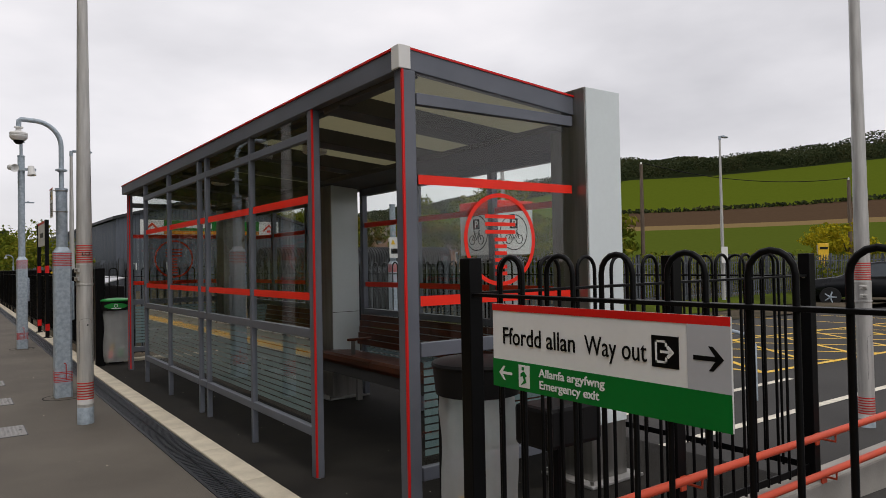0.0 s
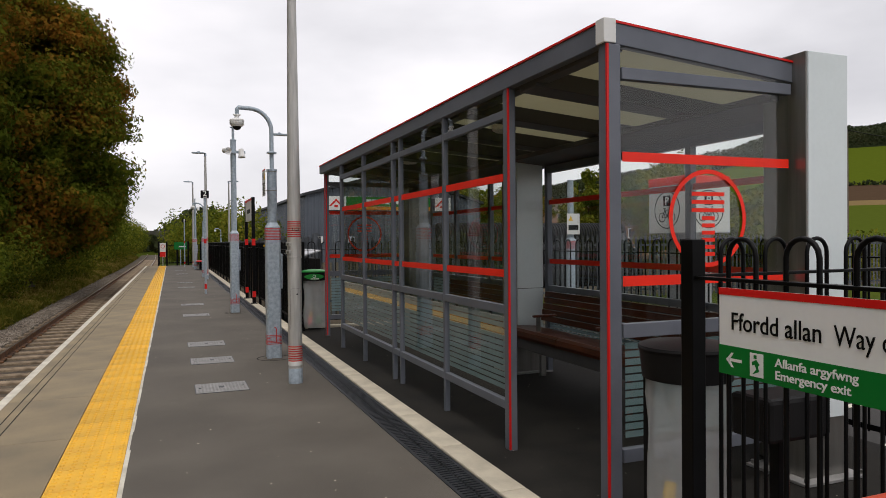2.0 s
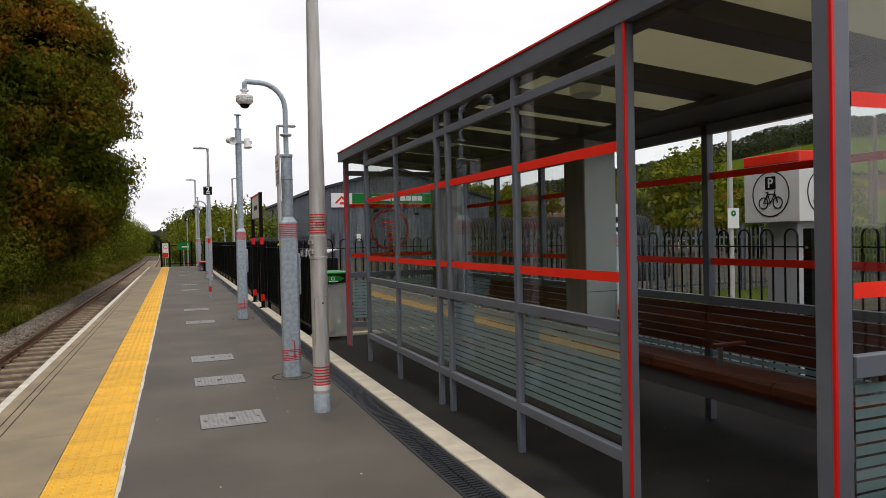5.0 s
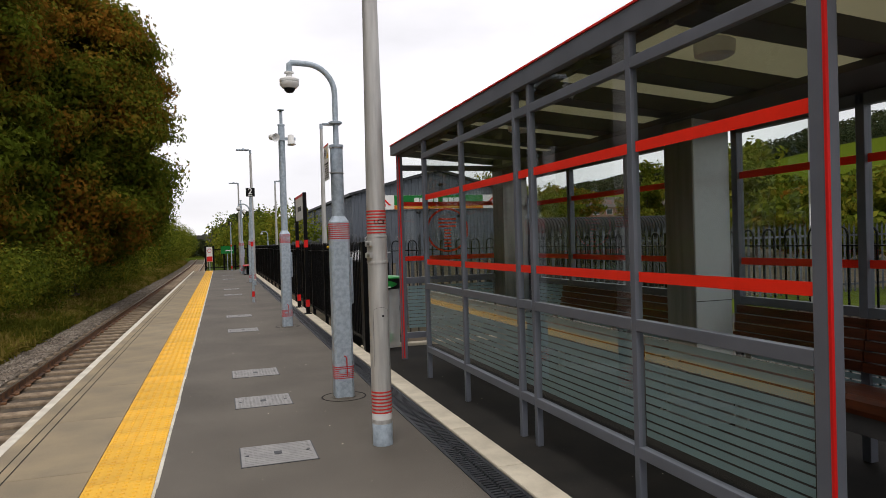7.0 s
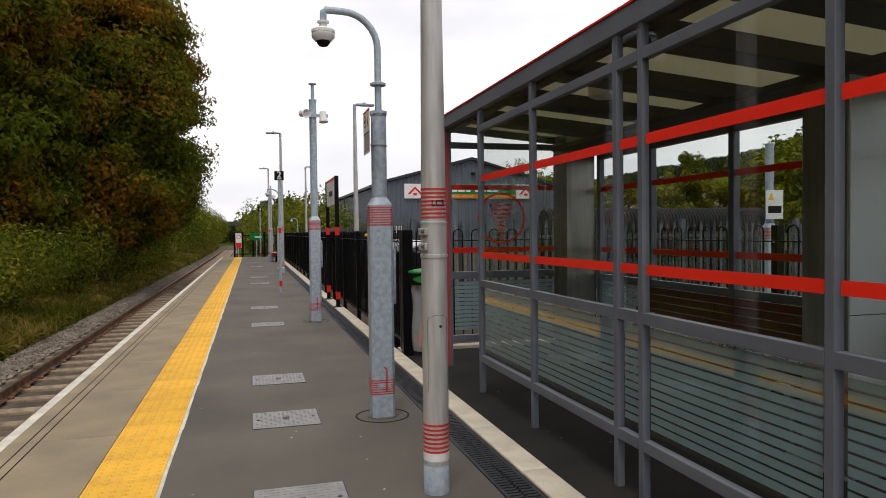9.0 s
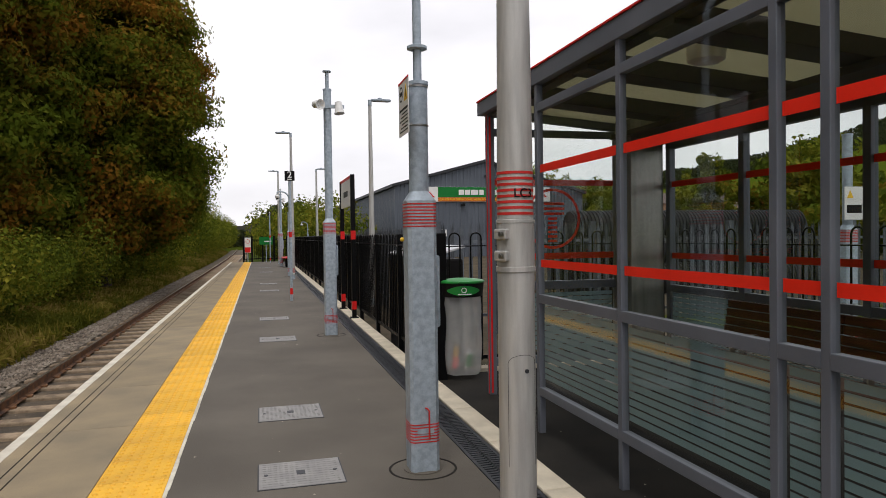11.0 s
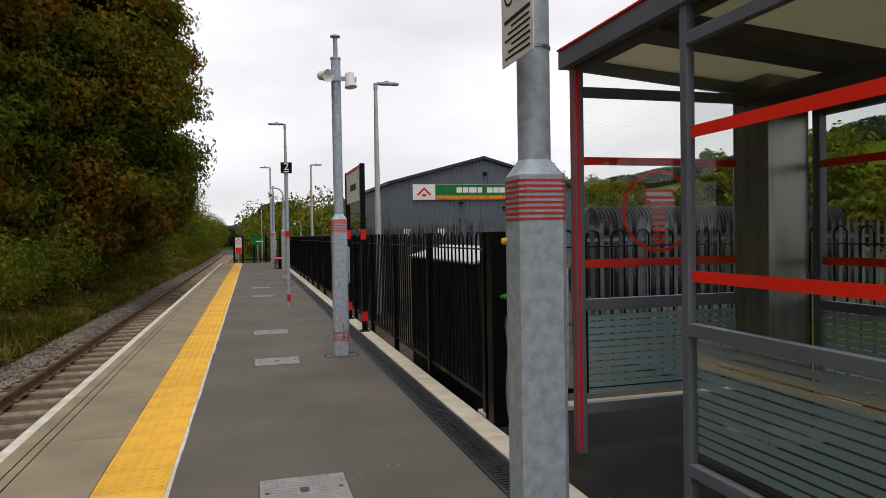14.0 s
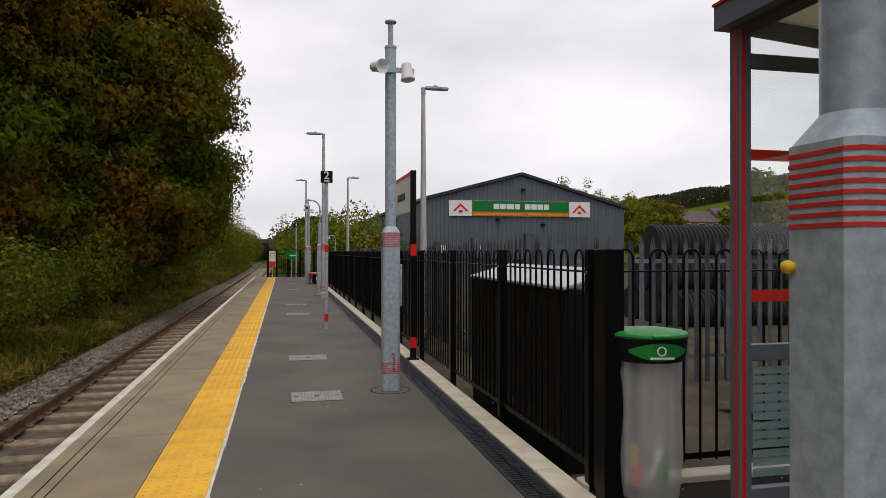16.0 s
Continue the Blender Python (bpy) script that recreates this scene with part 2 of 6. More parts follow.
ROOFTILE = mat("house_roof", (0.12, 0.09, 0.085), 0.85, var=0.15, scale=1, fine=12)
HOUSEGLASS = mat("house_window", (0.05, 0.06, 0.07), 0.15, var=0.1, scale=2)
CARPAINT = mat("car_black", (0.008, 0.009, 0.011), 0.3, var=0.05, scale=2, bump=0.0, spec=0.25)
TYRE = mat("tyre", (0.015, 0.015, 0.015), 0.8, var=0.1, scale=8)
LEAF_BIG = leaf_mat("leaves_autumn", [(0.085, 0.115, 0.009), (0.125, 0.14, 0.013), (0.18, 0.125, 0.013), (0.27, 0.12, 0.015)], 0.3, 0.36, 0.68, 0.4)
LEAF_MID = leaf_mat("leaves_green", [(0.065, 0.09, 0.01), (0.13, 0.155, 0.014), (0.24, 0.22, 0.025)], 0.5, 0.36, 0.66)
LEAF_YEL = leaf_mat("leaves_yellow", [(0.16, 0.17, 0.01), (0.32, 0.27, 0.012), (0.42, 0.33, 0.015)], 0.6, 0.36, 0.66)
LEAF_FAR = leaf_mat("leaves_far", [(0.026, 0.036, 0.016), (0.042, 0.054, 0.022), (0.06, 0.06, 0.026)], 0.08, 0.36, 0.66)
GRASSBLADE = leaf_mat("grass_blades", [(0.11, 0.12, 0.014), (0.22, 0.19, 0.028), (0.38, 0.28, 0.08)], 0.5, 0.36, 0.68)


# ---- builders ----
def part(name, bm, material, parent=None, label=""):
    """One bmesh as one mesh object, under a thing or a part."""
    me = bpy.data.meshes.new(name)
    bm.normal_update()
    bm.to_mesh(me)
    bm.free()
    me.materials.append(material)
    ob = new(name, me)
    if parent:
        ob.parent = parent
    if label:
        tagged(ob, label)
    return ob


def piece(name, me, parent, m):
    """One more object on a shared mesh."""
    ob = new(name, me)
    ob.parent = parent
    ob.matrix_basis = m
    return ob


def thing(name, at, label, category, group="", turn=0):
    ob = new(name)
    ob.empty_display_size = 0.1
    ob.matrix_basis = pose(*at, 0, 0, turn)
    return tagged(ob, label, category, group)


def structure(name, bm, material, label=""):
    ob = part(name, bm, material)
    return tagged(ob, label or name.replace("_", " "), name.split("_")[0], kind="structure")


def bx(x0, x1, y0, y1, z0, z1, bm=None, bev=0.0):
    bm = bm or bmesh.new()
    made = bmesh.ops.create_cube(bm, size=1.0, matrix=Matrix.Translation(((x0 + x1) / 2, (y0 + y1) / 2, (z0 + z1) / 2)) @ Matrix.Diagonal((x1 - x0, y1 - y0, z1 - z0, 1)))
    if bev:
        edges = {e for v in made["verts"] for e in v.link_edges}
        bmesh.ops.bevel(bm, geom=list(edges), offset=bev, segments=2, affect="EDGES", profile=0.5)
    return bm


def smooth(bm):
    for f in bm.faces:
        f.smooth = True
    return bm


def sheet(x0, x1, y0, y1, z0, z1, bm=None):
    """One pane-thin face: in the plane x = x0 where x1 is None, else in the plane y = y0."""
    bm = bm or bmesh.new()
    if x1 is None:
        q = ((x0, y1, z0), (x0, y0, z0), (x0, y0, z1), (x0, y1, z1))
    else:
        q = ((x0, y0, z0), (x1, y0, z0), (x1, y0, z1), (x0, y0, z1))
    bm.faces.new([bm.verts.new(p) for p in q])
    return bm


def rod(p0, p1, r0, r1=None, seg=16, bm=None, caps=True):
    bm = bm or bmesh.new()
    p0, p1 = Vector(p0), Vector(p1)
    d = p1 - p0
    m = Matrix.Translation((p0 + p1) / 2) @ d.to_track_quat("Z", "Y").to_matrix().to_4x4()
    made = bmesh.ops.create_cone(bm, cap_ends=caps, segments=seg, radius1=r0, radius2=r0 if r1 is None else r1, depth=d.length, matrix=m)
    for v in made["verts"]:
        for f in v.link_faces:
            if len(f.verts) == 4:
                f.smooth = True
            else:
                for e in f.edges:
                    e.smooth = False
    return bm


def lathe(profile, seg=24, bm=None, at=(0, 0, 0)):
    """A turned shape from (radius, height) pairs."""
    bm = bm or bmesh.new()
    rings = []
    for r, z in profile:
        rings.append([bm.verts.new((at[0] + r * math.cos(2 * math.pi * k / seg), at[1] + r * math.sin(2 * math.pi * k / seg), at[2] + z)) for k in range(seg)])
    for a, b in zip(rings, rings[1:]):
        for k in range(seg):
            f = bm.faces.new((a[k], a[(k + 1) % seg], b[(k + 1) % seg], b[k]))
            f.smooth = True
    for i in range(len(profile)):
        cap = i in (0, len(profile) - 1) and profile[i][0] > 1e-4
        if cap:
            bm.faces.new(rings[i][::-1] if i == 0 else rings[i])
        else:
            if i in (0, len(profile) - 1):
                continue
            d0 = Vector(profile[i]) - Vector(profile[i - 1])
            d1 = Vector(profile[i + 1]) - Vector(profile[i])
            if d0.length < 1e-6 or d1.length < 1e-6 or d0.angle(d1) < 0.7:
                continue
        for k in range(seg):
            e = bm.edges.get((rings[i][k], rings[i][(k + 1) % seg]))
            if e:
                e.smooth = False
    return bm


def pipe(points, r, seg=10, bm=None):
    """A round bar bent along points."""
    bm = bm or bmesh.new()
    pts = [Vector(p) for p in points]
    rings = []
    side = None
    for i, p in enumerate(pts):
        t = (pts[min(i + 1, len(pts) - 1)] - pts[max(i - 1, 0)]).normalized()
        if side is None:
            side = t.orthogonal().normalized()
        side = (side - t * side.dot(t)).normalized()
        up = t.cross(side)
        rings.append([bm.verts.new(p + r * (math.cos(2 * math.pi * k / seg) * side + math.sin(2 * math.pi * k / seg) * up)) for k in range(seg)])
    for a, b in zip(rings, rings[1:]):
        for k in range(seg):
            f = bm.faces.new((a[k], a[(k + 1) % seg], b[(k + 1) % seg], b[k]))
            f.smooth = True
    for f in (bm.faces.new(rings[0][::-1]), bm.faces.new(rings[-1])):
        for e in f.edges:
            e.smooth = False
    return bm


def slab(outline, z0, z1, bm=None):
    """A flat shape of an outline in x and y, from z0 to z1."""
    bm = bm or bmesh.new()
    lo = [bm.verts.new((x, y, z0)) for x, y in outline]
    hi = [bm.verts.new((x, y, z1)) for x, y in outline]
    bm.faces.new(lo[::-1])
    bm.faces.new(hi)
    n = len(lo)
    for k in range(n):
        bm.faces.new((lo[k], lo[(k + 1) % n], hi[(k + 1) % n], hi[k]))
    return bm


def turned(bm, m):
    bmesh.ops.transform(bm, matrix=m, verts=bm.verts)
    return bm


def words(name, text, size, material, parent, m, bold=0.0, align="LEFT", label="", width=0.0):
    """Lettering in the built-in font as a thin mesh; m: pose with x along the line and z out of the face."""
    cu = bpy.data.curves.new(name, "FONT")
    cu.body, cu.size, cu.extrude, cu.offset, cu.align_x = text, size, 0.0008, bold, align
    tmp = bpy.data.objects.new(name, cu)
    me = bpy.data.meshes.new_from_object(tmp)
    bpy.data.objects.remove(tmp)
    me.materials.append(material)
    if width:
        xs = [v.co.x for v in me.vertices]
        me.transform(Matrix.Diagonal((width / (max(xs) - min(xs)), 1, 1, 1)))
    ob = new(name, me)
    ob.parent = parent
    ob.matrix_basis = m
    if label:
        tagged(ob, label)
    return ob


def ring(r, w, d, seg=48, bm=None):
    """A flat ring in x and y, d thick."""
    bm = bm or bmesh.new()
    a = [[bm.verts.new((q * math.cos(2 * math.pi * k / seg), q * math.sin(2 * math.pi * k / seg), z)) for k in range(seg)] for q, z in ((r - w, 0), (r, 0), (r, d), (r - w, d))]
    for i in range(4):
        p, q = a[i], a[(i + 1) % 4]
        for k in range(seg):
            bm.faces.new((p[k], p[(k + 1) % seg], q[(k + 1) % seg], q[k]))
    bmesh.ops.recalc_face_normals(bm, faces=bm.faces)
    return bm


def leaf_mesh(name, centres, normals, sizes, rng, material, aspect=0.62, fine=False):
    """Many small folded leaves in one mesh; fine: flat three-cornered ones for dense crowns."""
    n = len(centres)
    nrm = normals / np.maximum(np.linalg.norm(normals, axis=1, keepdims=True), 1e-6)
    a = np.cross(nrm, rng.normal(size=(n, 3)))
    a /= np.maximum(np.linalg.norm(a, axis=1, keepdims=True), 1e-6)
    b = np.cross(nrm, a)
    s = sizes[:, None]
    tip, tail = centres + a * s * 0.5, centres - a * s * 0.5
    fold = nrm * s * 0.12
    l, r = centres + b * s * 0.5 * aspect + fold, centres - b * s * 0.5 * aspect + fold
    v = np.stack([tail, r, tip, l], 1).reshape(-1, 3)
    me = bpy.data.meshes.new(name)
    if fine:
        v = np.stack([tail, tip - b * s * 0.36, tip + b * s * 0.36], 1).reshape(-1, 3)
        me.vertices.add(3 * n)
        me.vertices.foreach_set("co", v.ravel().astype(np.float32))
        me.loops.add(3 * n)
        me.loops.foreach_set("vertex_index", np.arange(3 * n, dtype=np.int32))
        me.polygons.add(n)
        me.polygons.foreach_set("loop_start", np.arange(0, 3 * n, 3, dtype=np.int32))
        me.polygons.foreach_set("loop_total", np.full(n, 3, dtype=np.int32))
        me.update()
        me.materials.append(material)
        return me
    me.vertices.add(4 * n)
    me.vertices.foreach_set("co", v.ravel().astype(np.float32))
    idx = np.arange(4 * n, dtype=np.int32).reshape(-1, 4)
    tri = np.concatenate([idx[:, [0, 1, 2]], idx[:, [0, 2, 3]]], 1).reshape(-1)
    me.loops.add(6 * n)
    me.loops.foreach_set("vertex_index", tri)
    me.polygons.add(2 * n)
    me.polygons.foreach_set("loop_start", np.arange(0, 6 * n, 3, dtype=np.int32))
    me.polygons.foreach_set("loop_total", np.full(2 * n, 3, dtype=np.int32))
    me.update()
    me.validate()
    me.materials.append(material)
    return me


def crown_points(blobs, n, rng, shell=0.55):
    """Points in the outer part of many overlapping blobs: (x, y, z, rx, ry, rz)."""
    blobs = np.array(blobs, float)
    w = (blobs[:, 3] * blobs[:, 4] * blobs[:, 5]) ** (2 / 3)
    pick = rng.choice(len(blobs), n, p=w / w.sum())
    d = rng.normal(size=(n, 3))
    d /= np.linalg.norm(d, axis=1, keepdims=True)
    rad = shell + (1.06 - shell) * rng.random(n) ** 0.6
    c = blobs[pick, :3] + d * rad[:, None] * blobs[pick, 3:]
    return c, d + rng.normal(size=(n, 3)) * 0.55


def tree(at, height, blobs, leaves, size, material, seed, label, trunk=0.25, group="", name="tree", fine=False):
    """A tapered trunk, limbs to the clumps, and a crown of leaves in uneven clumps."""
    rng = np.random.default_rng(seed)
    t = thing(name, at, label, "tree", group)
    bm = bmesh.new()
    z1 = height * 0.62
    pts = [(rng.normal() * 0.04 * k, rng.normal() * 0.04 * k, z1 * k / 6) for k in range(7)]
    for k in range(6):
        rod(pts[k], pts[k + 1], trunk * (1 - 0.12 * k), trunk * (1 - 0.12 * (k + 1)), 10, bm, caps=False)
    part("trunk", bm, BARK, t)
    bm = bmesh.new()
    for k, (x, y, z, *_) in enumerate(blobs):
        a = Vector(pts[2 + k % 4])
        b = Vector((x, y, z))
        m = a.lerp(b, 0.5) + Vector((0, 0, -0.06 * (b - a).length))
        rod(a, m, trunk * 0.34, trunk * 0.22, 6, bm, caps=False)
        rod(m, b, trunk * 0.22, trunk * 0.06, 6, bm, caps=False)
    part("branchwork", bm, BARK, t)
    if fine:
        full = np.array(blobs, float)
        pick = rng.integers(0, len(full), leaves)
        off = rng.normal(size=(leaves, 3))
        off *= np.minimum(1, 2.6 / np.linalg.norm(off, axis=1, keepdims=True))
        cpt, nrm = full[pick, :3] + off * full[pick, 3:] * 0.56, off + rng.normal(size=(leaves, 3))
    else:
        sub = []
        for x, y, z, a, b, c in blobs:
            for _ in range(9):
                d = rng.normal(size=3)
                d /= np.linalg.norm(d)
                q = 0.3 + 0.22 * rng.random()
                sub.append((x + d[0] * a * 0.74, y + d[1] * b * 0.74, z + d[2] * c * 0.74, a * q, b * q, c * q * 0.85))
        cpt, nrm = crown_points(sub, leaves, rng, 0.35)
    me = leaf_mesh("crown", cpt, nrm, size * (0.6 + 0.8 * rng.random(leaves)), rng, material, fine=fine)
    c = new("crown", me)
    c.parent = t
    return t

# ---- ground, track, platform ----
P0, P1 = -9.0, 46.5          # platform's ends
EDGE = -1.44                 # platform's edge over the track
KX = 1.86                    # back of the kerb


def lot(x):
    """Height of the car park, which falls away from the platform."""
    return -0.16 - 0.0185 * (x - 5)


def land(x, y):
    """Height of the open land: flat by the railway, rising to a wooded hill."""
    r = math.hypot(x, y)
    h = math.degrees(math.atan2(x, y))
    if r < 130 or not 8 < h < 120:
        return -1.25
    f = 0.34 + 0.54 * max(0.0, min(1, (h - 26) / 24)) + 0.05 * max(0.0, min(1, (h - 58) / 10))
    k = (0.0, 0.012, 0.046, 0.08, 0.132, 0.15, 0.13)
    rr = (130, 180, 260, 320, 420, 520, 900)
    for i in range(6):
        if r <= rr[i + 1]:
            u = (r - rr[i]) / (rr[i + 1] - rr[i])
            return -1.25 + f * (k[i] + (k[i + 1] - k[i]) * u) * r * min(1, (h - 8) / 14)
    return -1.25 + f * 0.13 * 900 * min(1, (h - 8) / 14)


bm = bmesh.new()
radii = [0.5, 12, 30, 60, 100, 130, 155, 180, 205, 232, 260, 290, 320, 370, 420, 470, 520, 700, 900, 1600]
rows_g = [[bm.verts.new((r * math.sin(radians(a)), r * math.cos(radians(a)), land(r * math.sin(radians(a)), r * math.cos(radians(a))))) for a in range(0, 360, 3)] for r in radii]
for ra, rb in zip(rows_g, rows_g[1:]):
    for k in range(120):
        f = bm.faces.new((ra[k], ra[(k + 1) % 120], rb[(k + 1) % 120], rb[k]))
        f.smooth = True
bm.faces.new(rows_g[0])
bmesh.ops.recalc_face_normals(bm, faces=bm.faces)


def field_mat():
    """Pasture, stubble and ploughed strips by the distance across the valley, with woods' dark floor."""
    m = mat("fields", (0.105, 0.145, 0.024), 0.95, spec=0.0, var=0.12, scale=0.02, fine=0.6, bump=0.3, dist=0.1, colour2=(0.08, 0.115, 0.02))
    n, l = m.node_tree.nodes, m.node_tree.links
    b = n["Principled BSDF"]
    co = n.new("ShaderNodeTexCoord")
    ln = n.new("ShaderNodeVectorMath")
    ln.operation = "LENGTH"
    wob = n.new("ShaderNodeTexNoise")
    wob.inputs["Scale"].default_value = 0.012
    l.new(co.outputs["Object"], wob.inputs["Vector"])
    l.new(co.outputs["Object"], ln.inputs[0])
    add = n.new("ShaderNodeMath")
    add.operation = "MULTIPLY_ADD"
    add.inputs[1].default_value = 22
    l.new(wob.outputs["Fac"], add.inputs[0])
    l.new(ln.outputs["Value"], add.inputs[2])
    ramp = n.new("ShaderNodeValToRGB")
    ramp.color_ramp.interpolation = "CONSTANT"
    rng = n.new("ShaderNodeMapRange")
    rng.inputs["From Max"].default_value = 600
    l.new(add.outputs[0], rng.inputs[0])
    l.new(rng.outputs[0], ramp.inputs[0])
    stops = ((0, (0.055, 0.075, 0.018)), (140 / 600, (0.065, 0.085, 0.012)), (283 / 600, (0.17, 0.12, 0.055)), (295 / 600, (0.07, 0.045, 0.028)), (333 / 600, (0.07, 0.092, 0.009)), (436 / 600, (0.025, 0.032, 0.014)))
    ramp.color_ramp.elements[0].color = (*stops[0][1], 1)
    ramp.color_ramp.elements[1].position, ramp.color_ramp.elements[1].color = stops[1][0], (*stops[1][1], 1)
    for p, c in stops[2:]:
        ramp.color_ramp.elements.new(p).color = (*c, 1)
    hsv = [q for q in n if q.type == "HUE_SAT"][0]
    l.new(ramp.outputs[0], hsv.inputs["Color"])
    return m


tagged(part("ground", bm, field_mat()), "valley floor rising to a hill of green and ploughed fields", "ground", kind="structure")

# platform body, asphalt top, coper slabs, kerb
structure("platform_wall", bx(EDGE + 0.06, 1.9, P0, P1, -1.2, -0.03), CONCRETE, "concrete body of the station platform")
structure("platform_surface", bx(-0.33, 1.47, P0, P1, -0.06, 0.0), ASPHALT, "grey asphalt platform surface")
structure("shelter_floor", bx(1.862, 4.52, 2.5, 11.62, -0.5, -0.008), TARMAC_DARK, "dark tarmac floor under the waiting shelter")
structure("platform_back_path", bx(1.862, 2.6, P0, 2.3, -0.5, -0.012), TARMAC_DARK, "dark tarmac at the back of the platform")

coping = tagged(part("platform_coping", bx(EDGE + 0.02, -0.704, P0, P1, -0.2, -0.012), CONCRETE), "concrete coping along the platform edge", "pavement", kind="structure")
slab_me = None
y = P0
k = 0
while y < P1 - 0.1:
    bmc = bx(EDGE, -0.706, 0, 1.494, -0.09, 0.0, bev=0.004)
    if slab_me is None:
        first = part("coping_slab", bmc, COPER, coping)
        first.location = (0, y, 0)
        slab_me = first.data
    else:
        bmc.free()
        piece("coping_slab", slab_me, coping, pose(0, y, 0))
    y += 1.5
structure("edge_line", bx(EDGE - 0.02, EDGE + 0.06, P0, P1, -0.09, 0.004, bev=0.006), WHITE_LINE, "white painted line on the platform edge")
bm = bmesh.new()
for x in (-1.275, -1.205):
    bx(x - 0.0045, x + 0.0045, P0, P1, -0.004, 0.0015, bm)
structure("anti_slip_grooves", bm, TARMAC_DARK, "two dark grooves along the coping")
bm = bmesh.new()
rng = np.random.default_rng(5)
for k in range(110):
    yy = P0 + k * 0.5
    bx(-0.306, -0.288 + 0.01 * rng.random(), yy, yy + 0.5, -0.02, 0.005, bm)
structure("tactile_edge_line", bm, WHITE_LINE, "rough white line beside the tactile paving")

# yellow tactile paving: slabs with rows of domes
tact = tagged(part("tactile_paving", bx(-0.702, -0.306, P0, P1, -0.06, -0.006), TACTILE), "yellow tactile warning strip with rows of studs", "pavement", kind="structure")


def stud_slab():
    bm = bx(-0.7, -0.308, 0.002, 0.396, -0.03, 0.004, bev=0.003)
    for i in range(6):
        for j in range(6):
            cx, cy = -0.7 + 0.033 + i * 0.0655, 0.034 + j * 0.0665
            a = [bm.verts.new((cx + 0.0175 * math.cos(q * math.pi / 3), cy + 0.0175 * math.sin(q * math.pi / 3), 0.004)) for q in range(6)]
            b = [bm.verts.new((cx + 0.0115 * math.cos(q * math.pi / 3), cy + 0.0115 * math.sin(q * math.pi / 3), 0.0115)) for q in range(6)]
            bm.faces.new(b)
            for q in range(6):
                bm.faces.new((a[q], a[(q + 1) % 6], b[(q + 1) % 6], b[q]))
    return bm


first = part("tactile_slab", stud_slab(), TACTILE, tact)
first.location = (0, 0.8, 0)
for k in range(-24, 114):
    if k != 2:
        piece("tactile_slab", first.data, tact, pose(0, k * 0.4, 0))

# kerb stones and drain gratings
kerb = tagged(part("kerb", bx(1.69, 1.855, P0, P1, -0.2, -0.004), CONCRETE), "pale concrete kerb along the drain", "kerb", kind="structure")
first = part("kerb_stone", bx(1.69, 1.862, 0.003, 0.911, -0.15, 0.012, bev=0.008), KERB, kerb)
first.location = (0, P0, 0)
y = P0 + 0.914
while y < P1:
    piece("kerb_stone", first.data, kerb, pose(0, y, 0))
    y += 0.914
drain = tagged(part("drain_channel", bx(1.475, 1.685, P0, P1, -0.15, -0.03), IRON), "black cast iron drain channel beside the kerb", "drain", kind="structure")
bm = bmesh.new()
bx(1.478, 1.5, 0.002, 0.498, -0.03, -0.001, bm)
bx(1.66, 1.682, 0.002, 0.498, -0.03, -0.001, bm)
for k in range(13):
    bx(1.5, 1.66, 0.006 + k * 0.0385, 0.028 + k * 0.0385, -0.03, -0.002, bm)
bx(1.572, 1.588, 0.002, 0.498, -0.03, -0.002, bm)
first = part("drain_grate", bm, IRON, drain)
first.location = (0, P0, 0)
for k in range(1, 110):
    piece("drain_grate", first.data, drain, pose(0, P0 + k * 0.5, 0))

# cover plates in the asphalt
def cover_plate(y, w=0.48, d=0.44, x=0.2):
    t = thing("access_cover", (x, y, 0), "grey steel access cover set in the asphalt", "cover plate", "access covers")
    part("frame", bx(-0.008, w + 0.008, -0.008, d + 0.008, -0.02, 0.003, bev=0.001), IRON, t)
    bm = bx(0, w, 0, d, -0.01, 0.006, bev=0.002)
    for i in range(14):
        for j in range(11):
            cx, cy = 0.03 + i * (w - 0.06) / 13, 0.03 + j * (d - 0.06) / 10
            bx(cx - 0.010, cx + 0.010, cy - 0.003, cy + 0.003, 0.006, 0.008, bm)
    part("lid", bm, GALV_LIGHT, t)
    bm = bx(w / 2 - 0.025, w / 2 + 0.025, d / 2 - 0.035, d / 2 + 0.035, 0.004, 0.0095)
    part("lifting_pad", bm, IRON, t)
    for cx, cy in ((0.04, d / 2), (w - 0.04, d / 2)):
        part("key_hole", rod((cx, cy, 0.004), (cx, cy, 0.0088), 0.013, seg=10), IRON, t)
    return t


GALV_LIGHT = mat("cover_steel", (0.34, 0.33, 0.32), 0.6, metal=0.3, var=0.1, scale=8, fine=120, bump=0.1, colour2=(0.25, 0.245, 0.24))
for y in (7.18, 8.84, 10.3, 14.42, 16.9, 23.4, 26.2, 33.5, 38.0):
    cover_plate(y)

# track: ballast, sleepers, rails
bm = bmesh.new()
sec = ((-6.2, -1.3), (-4.9, -1.2), (-4.35, -1.10), (-1.3, -1.10))
ys = [P0 - 10 + 2.5 * k for k in range(70)]


def bend(y):
    """The line curves to the left beyond the platform."""
    return -0.00014 * max(0, y - 66) ** 2


vv = [[bm.verts.new((x + bend(y), y, z)) for x, z in sec] for y in ys]
for a, b in zip(vv, vv[1:]):
    for i in range(3):
        bm.faces.new((a[i], a[i + 1], b[i + 1], b[i]))
tagged(part("track_bed", bm, BALLAST), "ballast bed of the single railway track", "ballast", kind="structure")

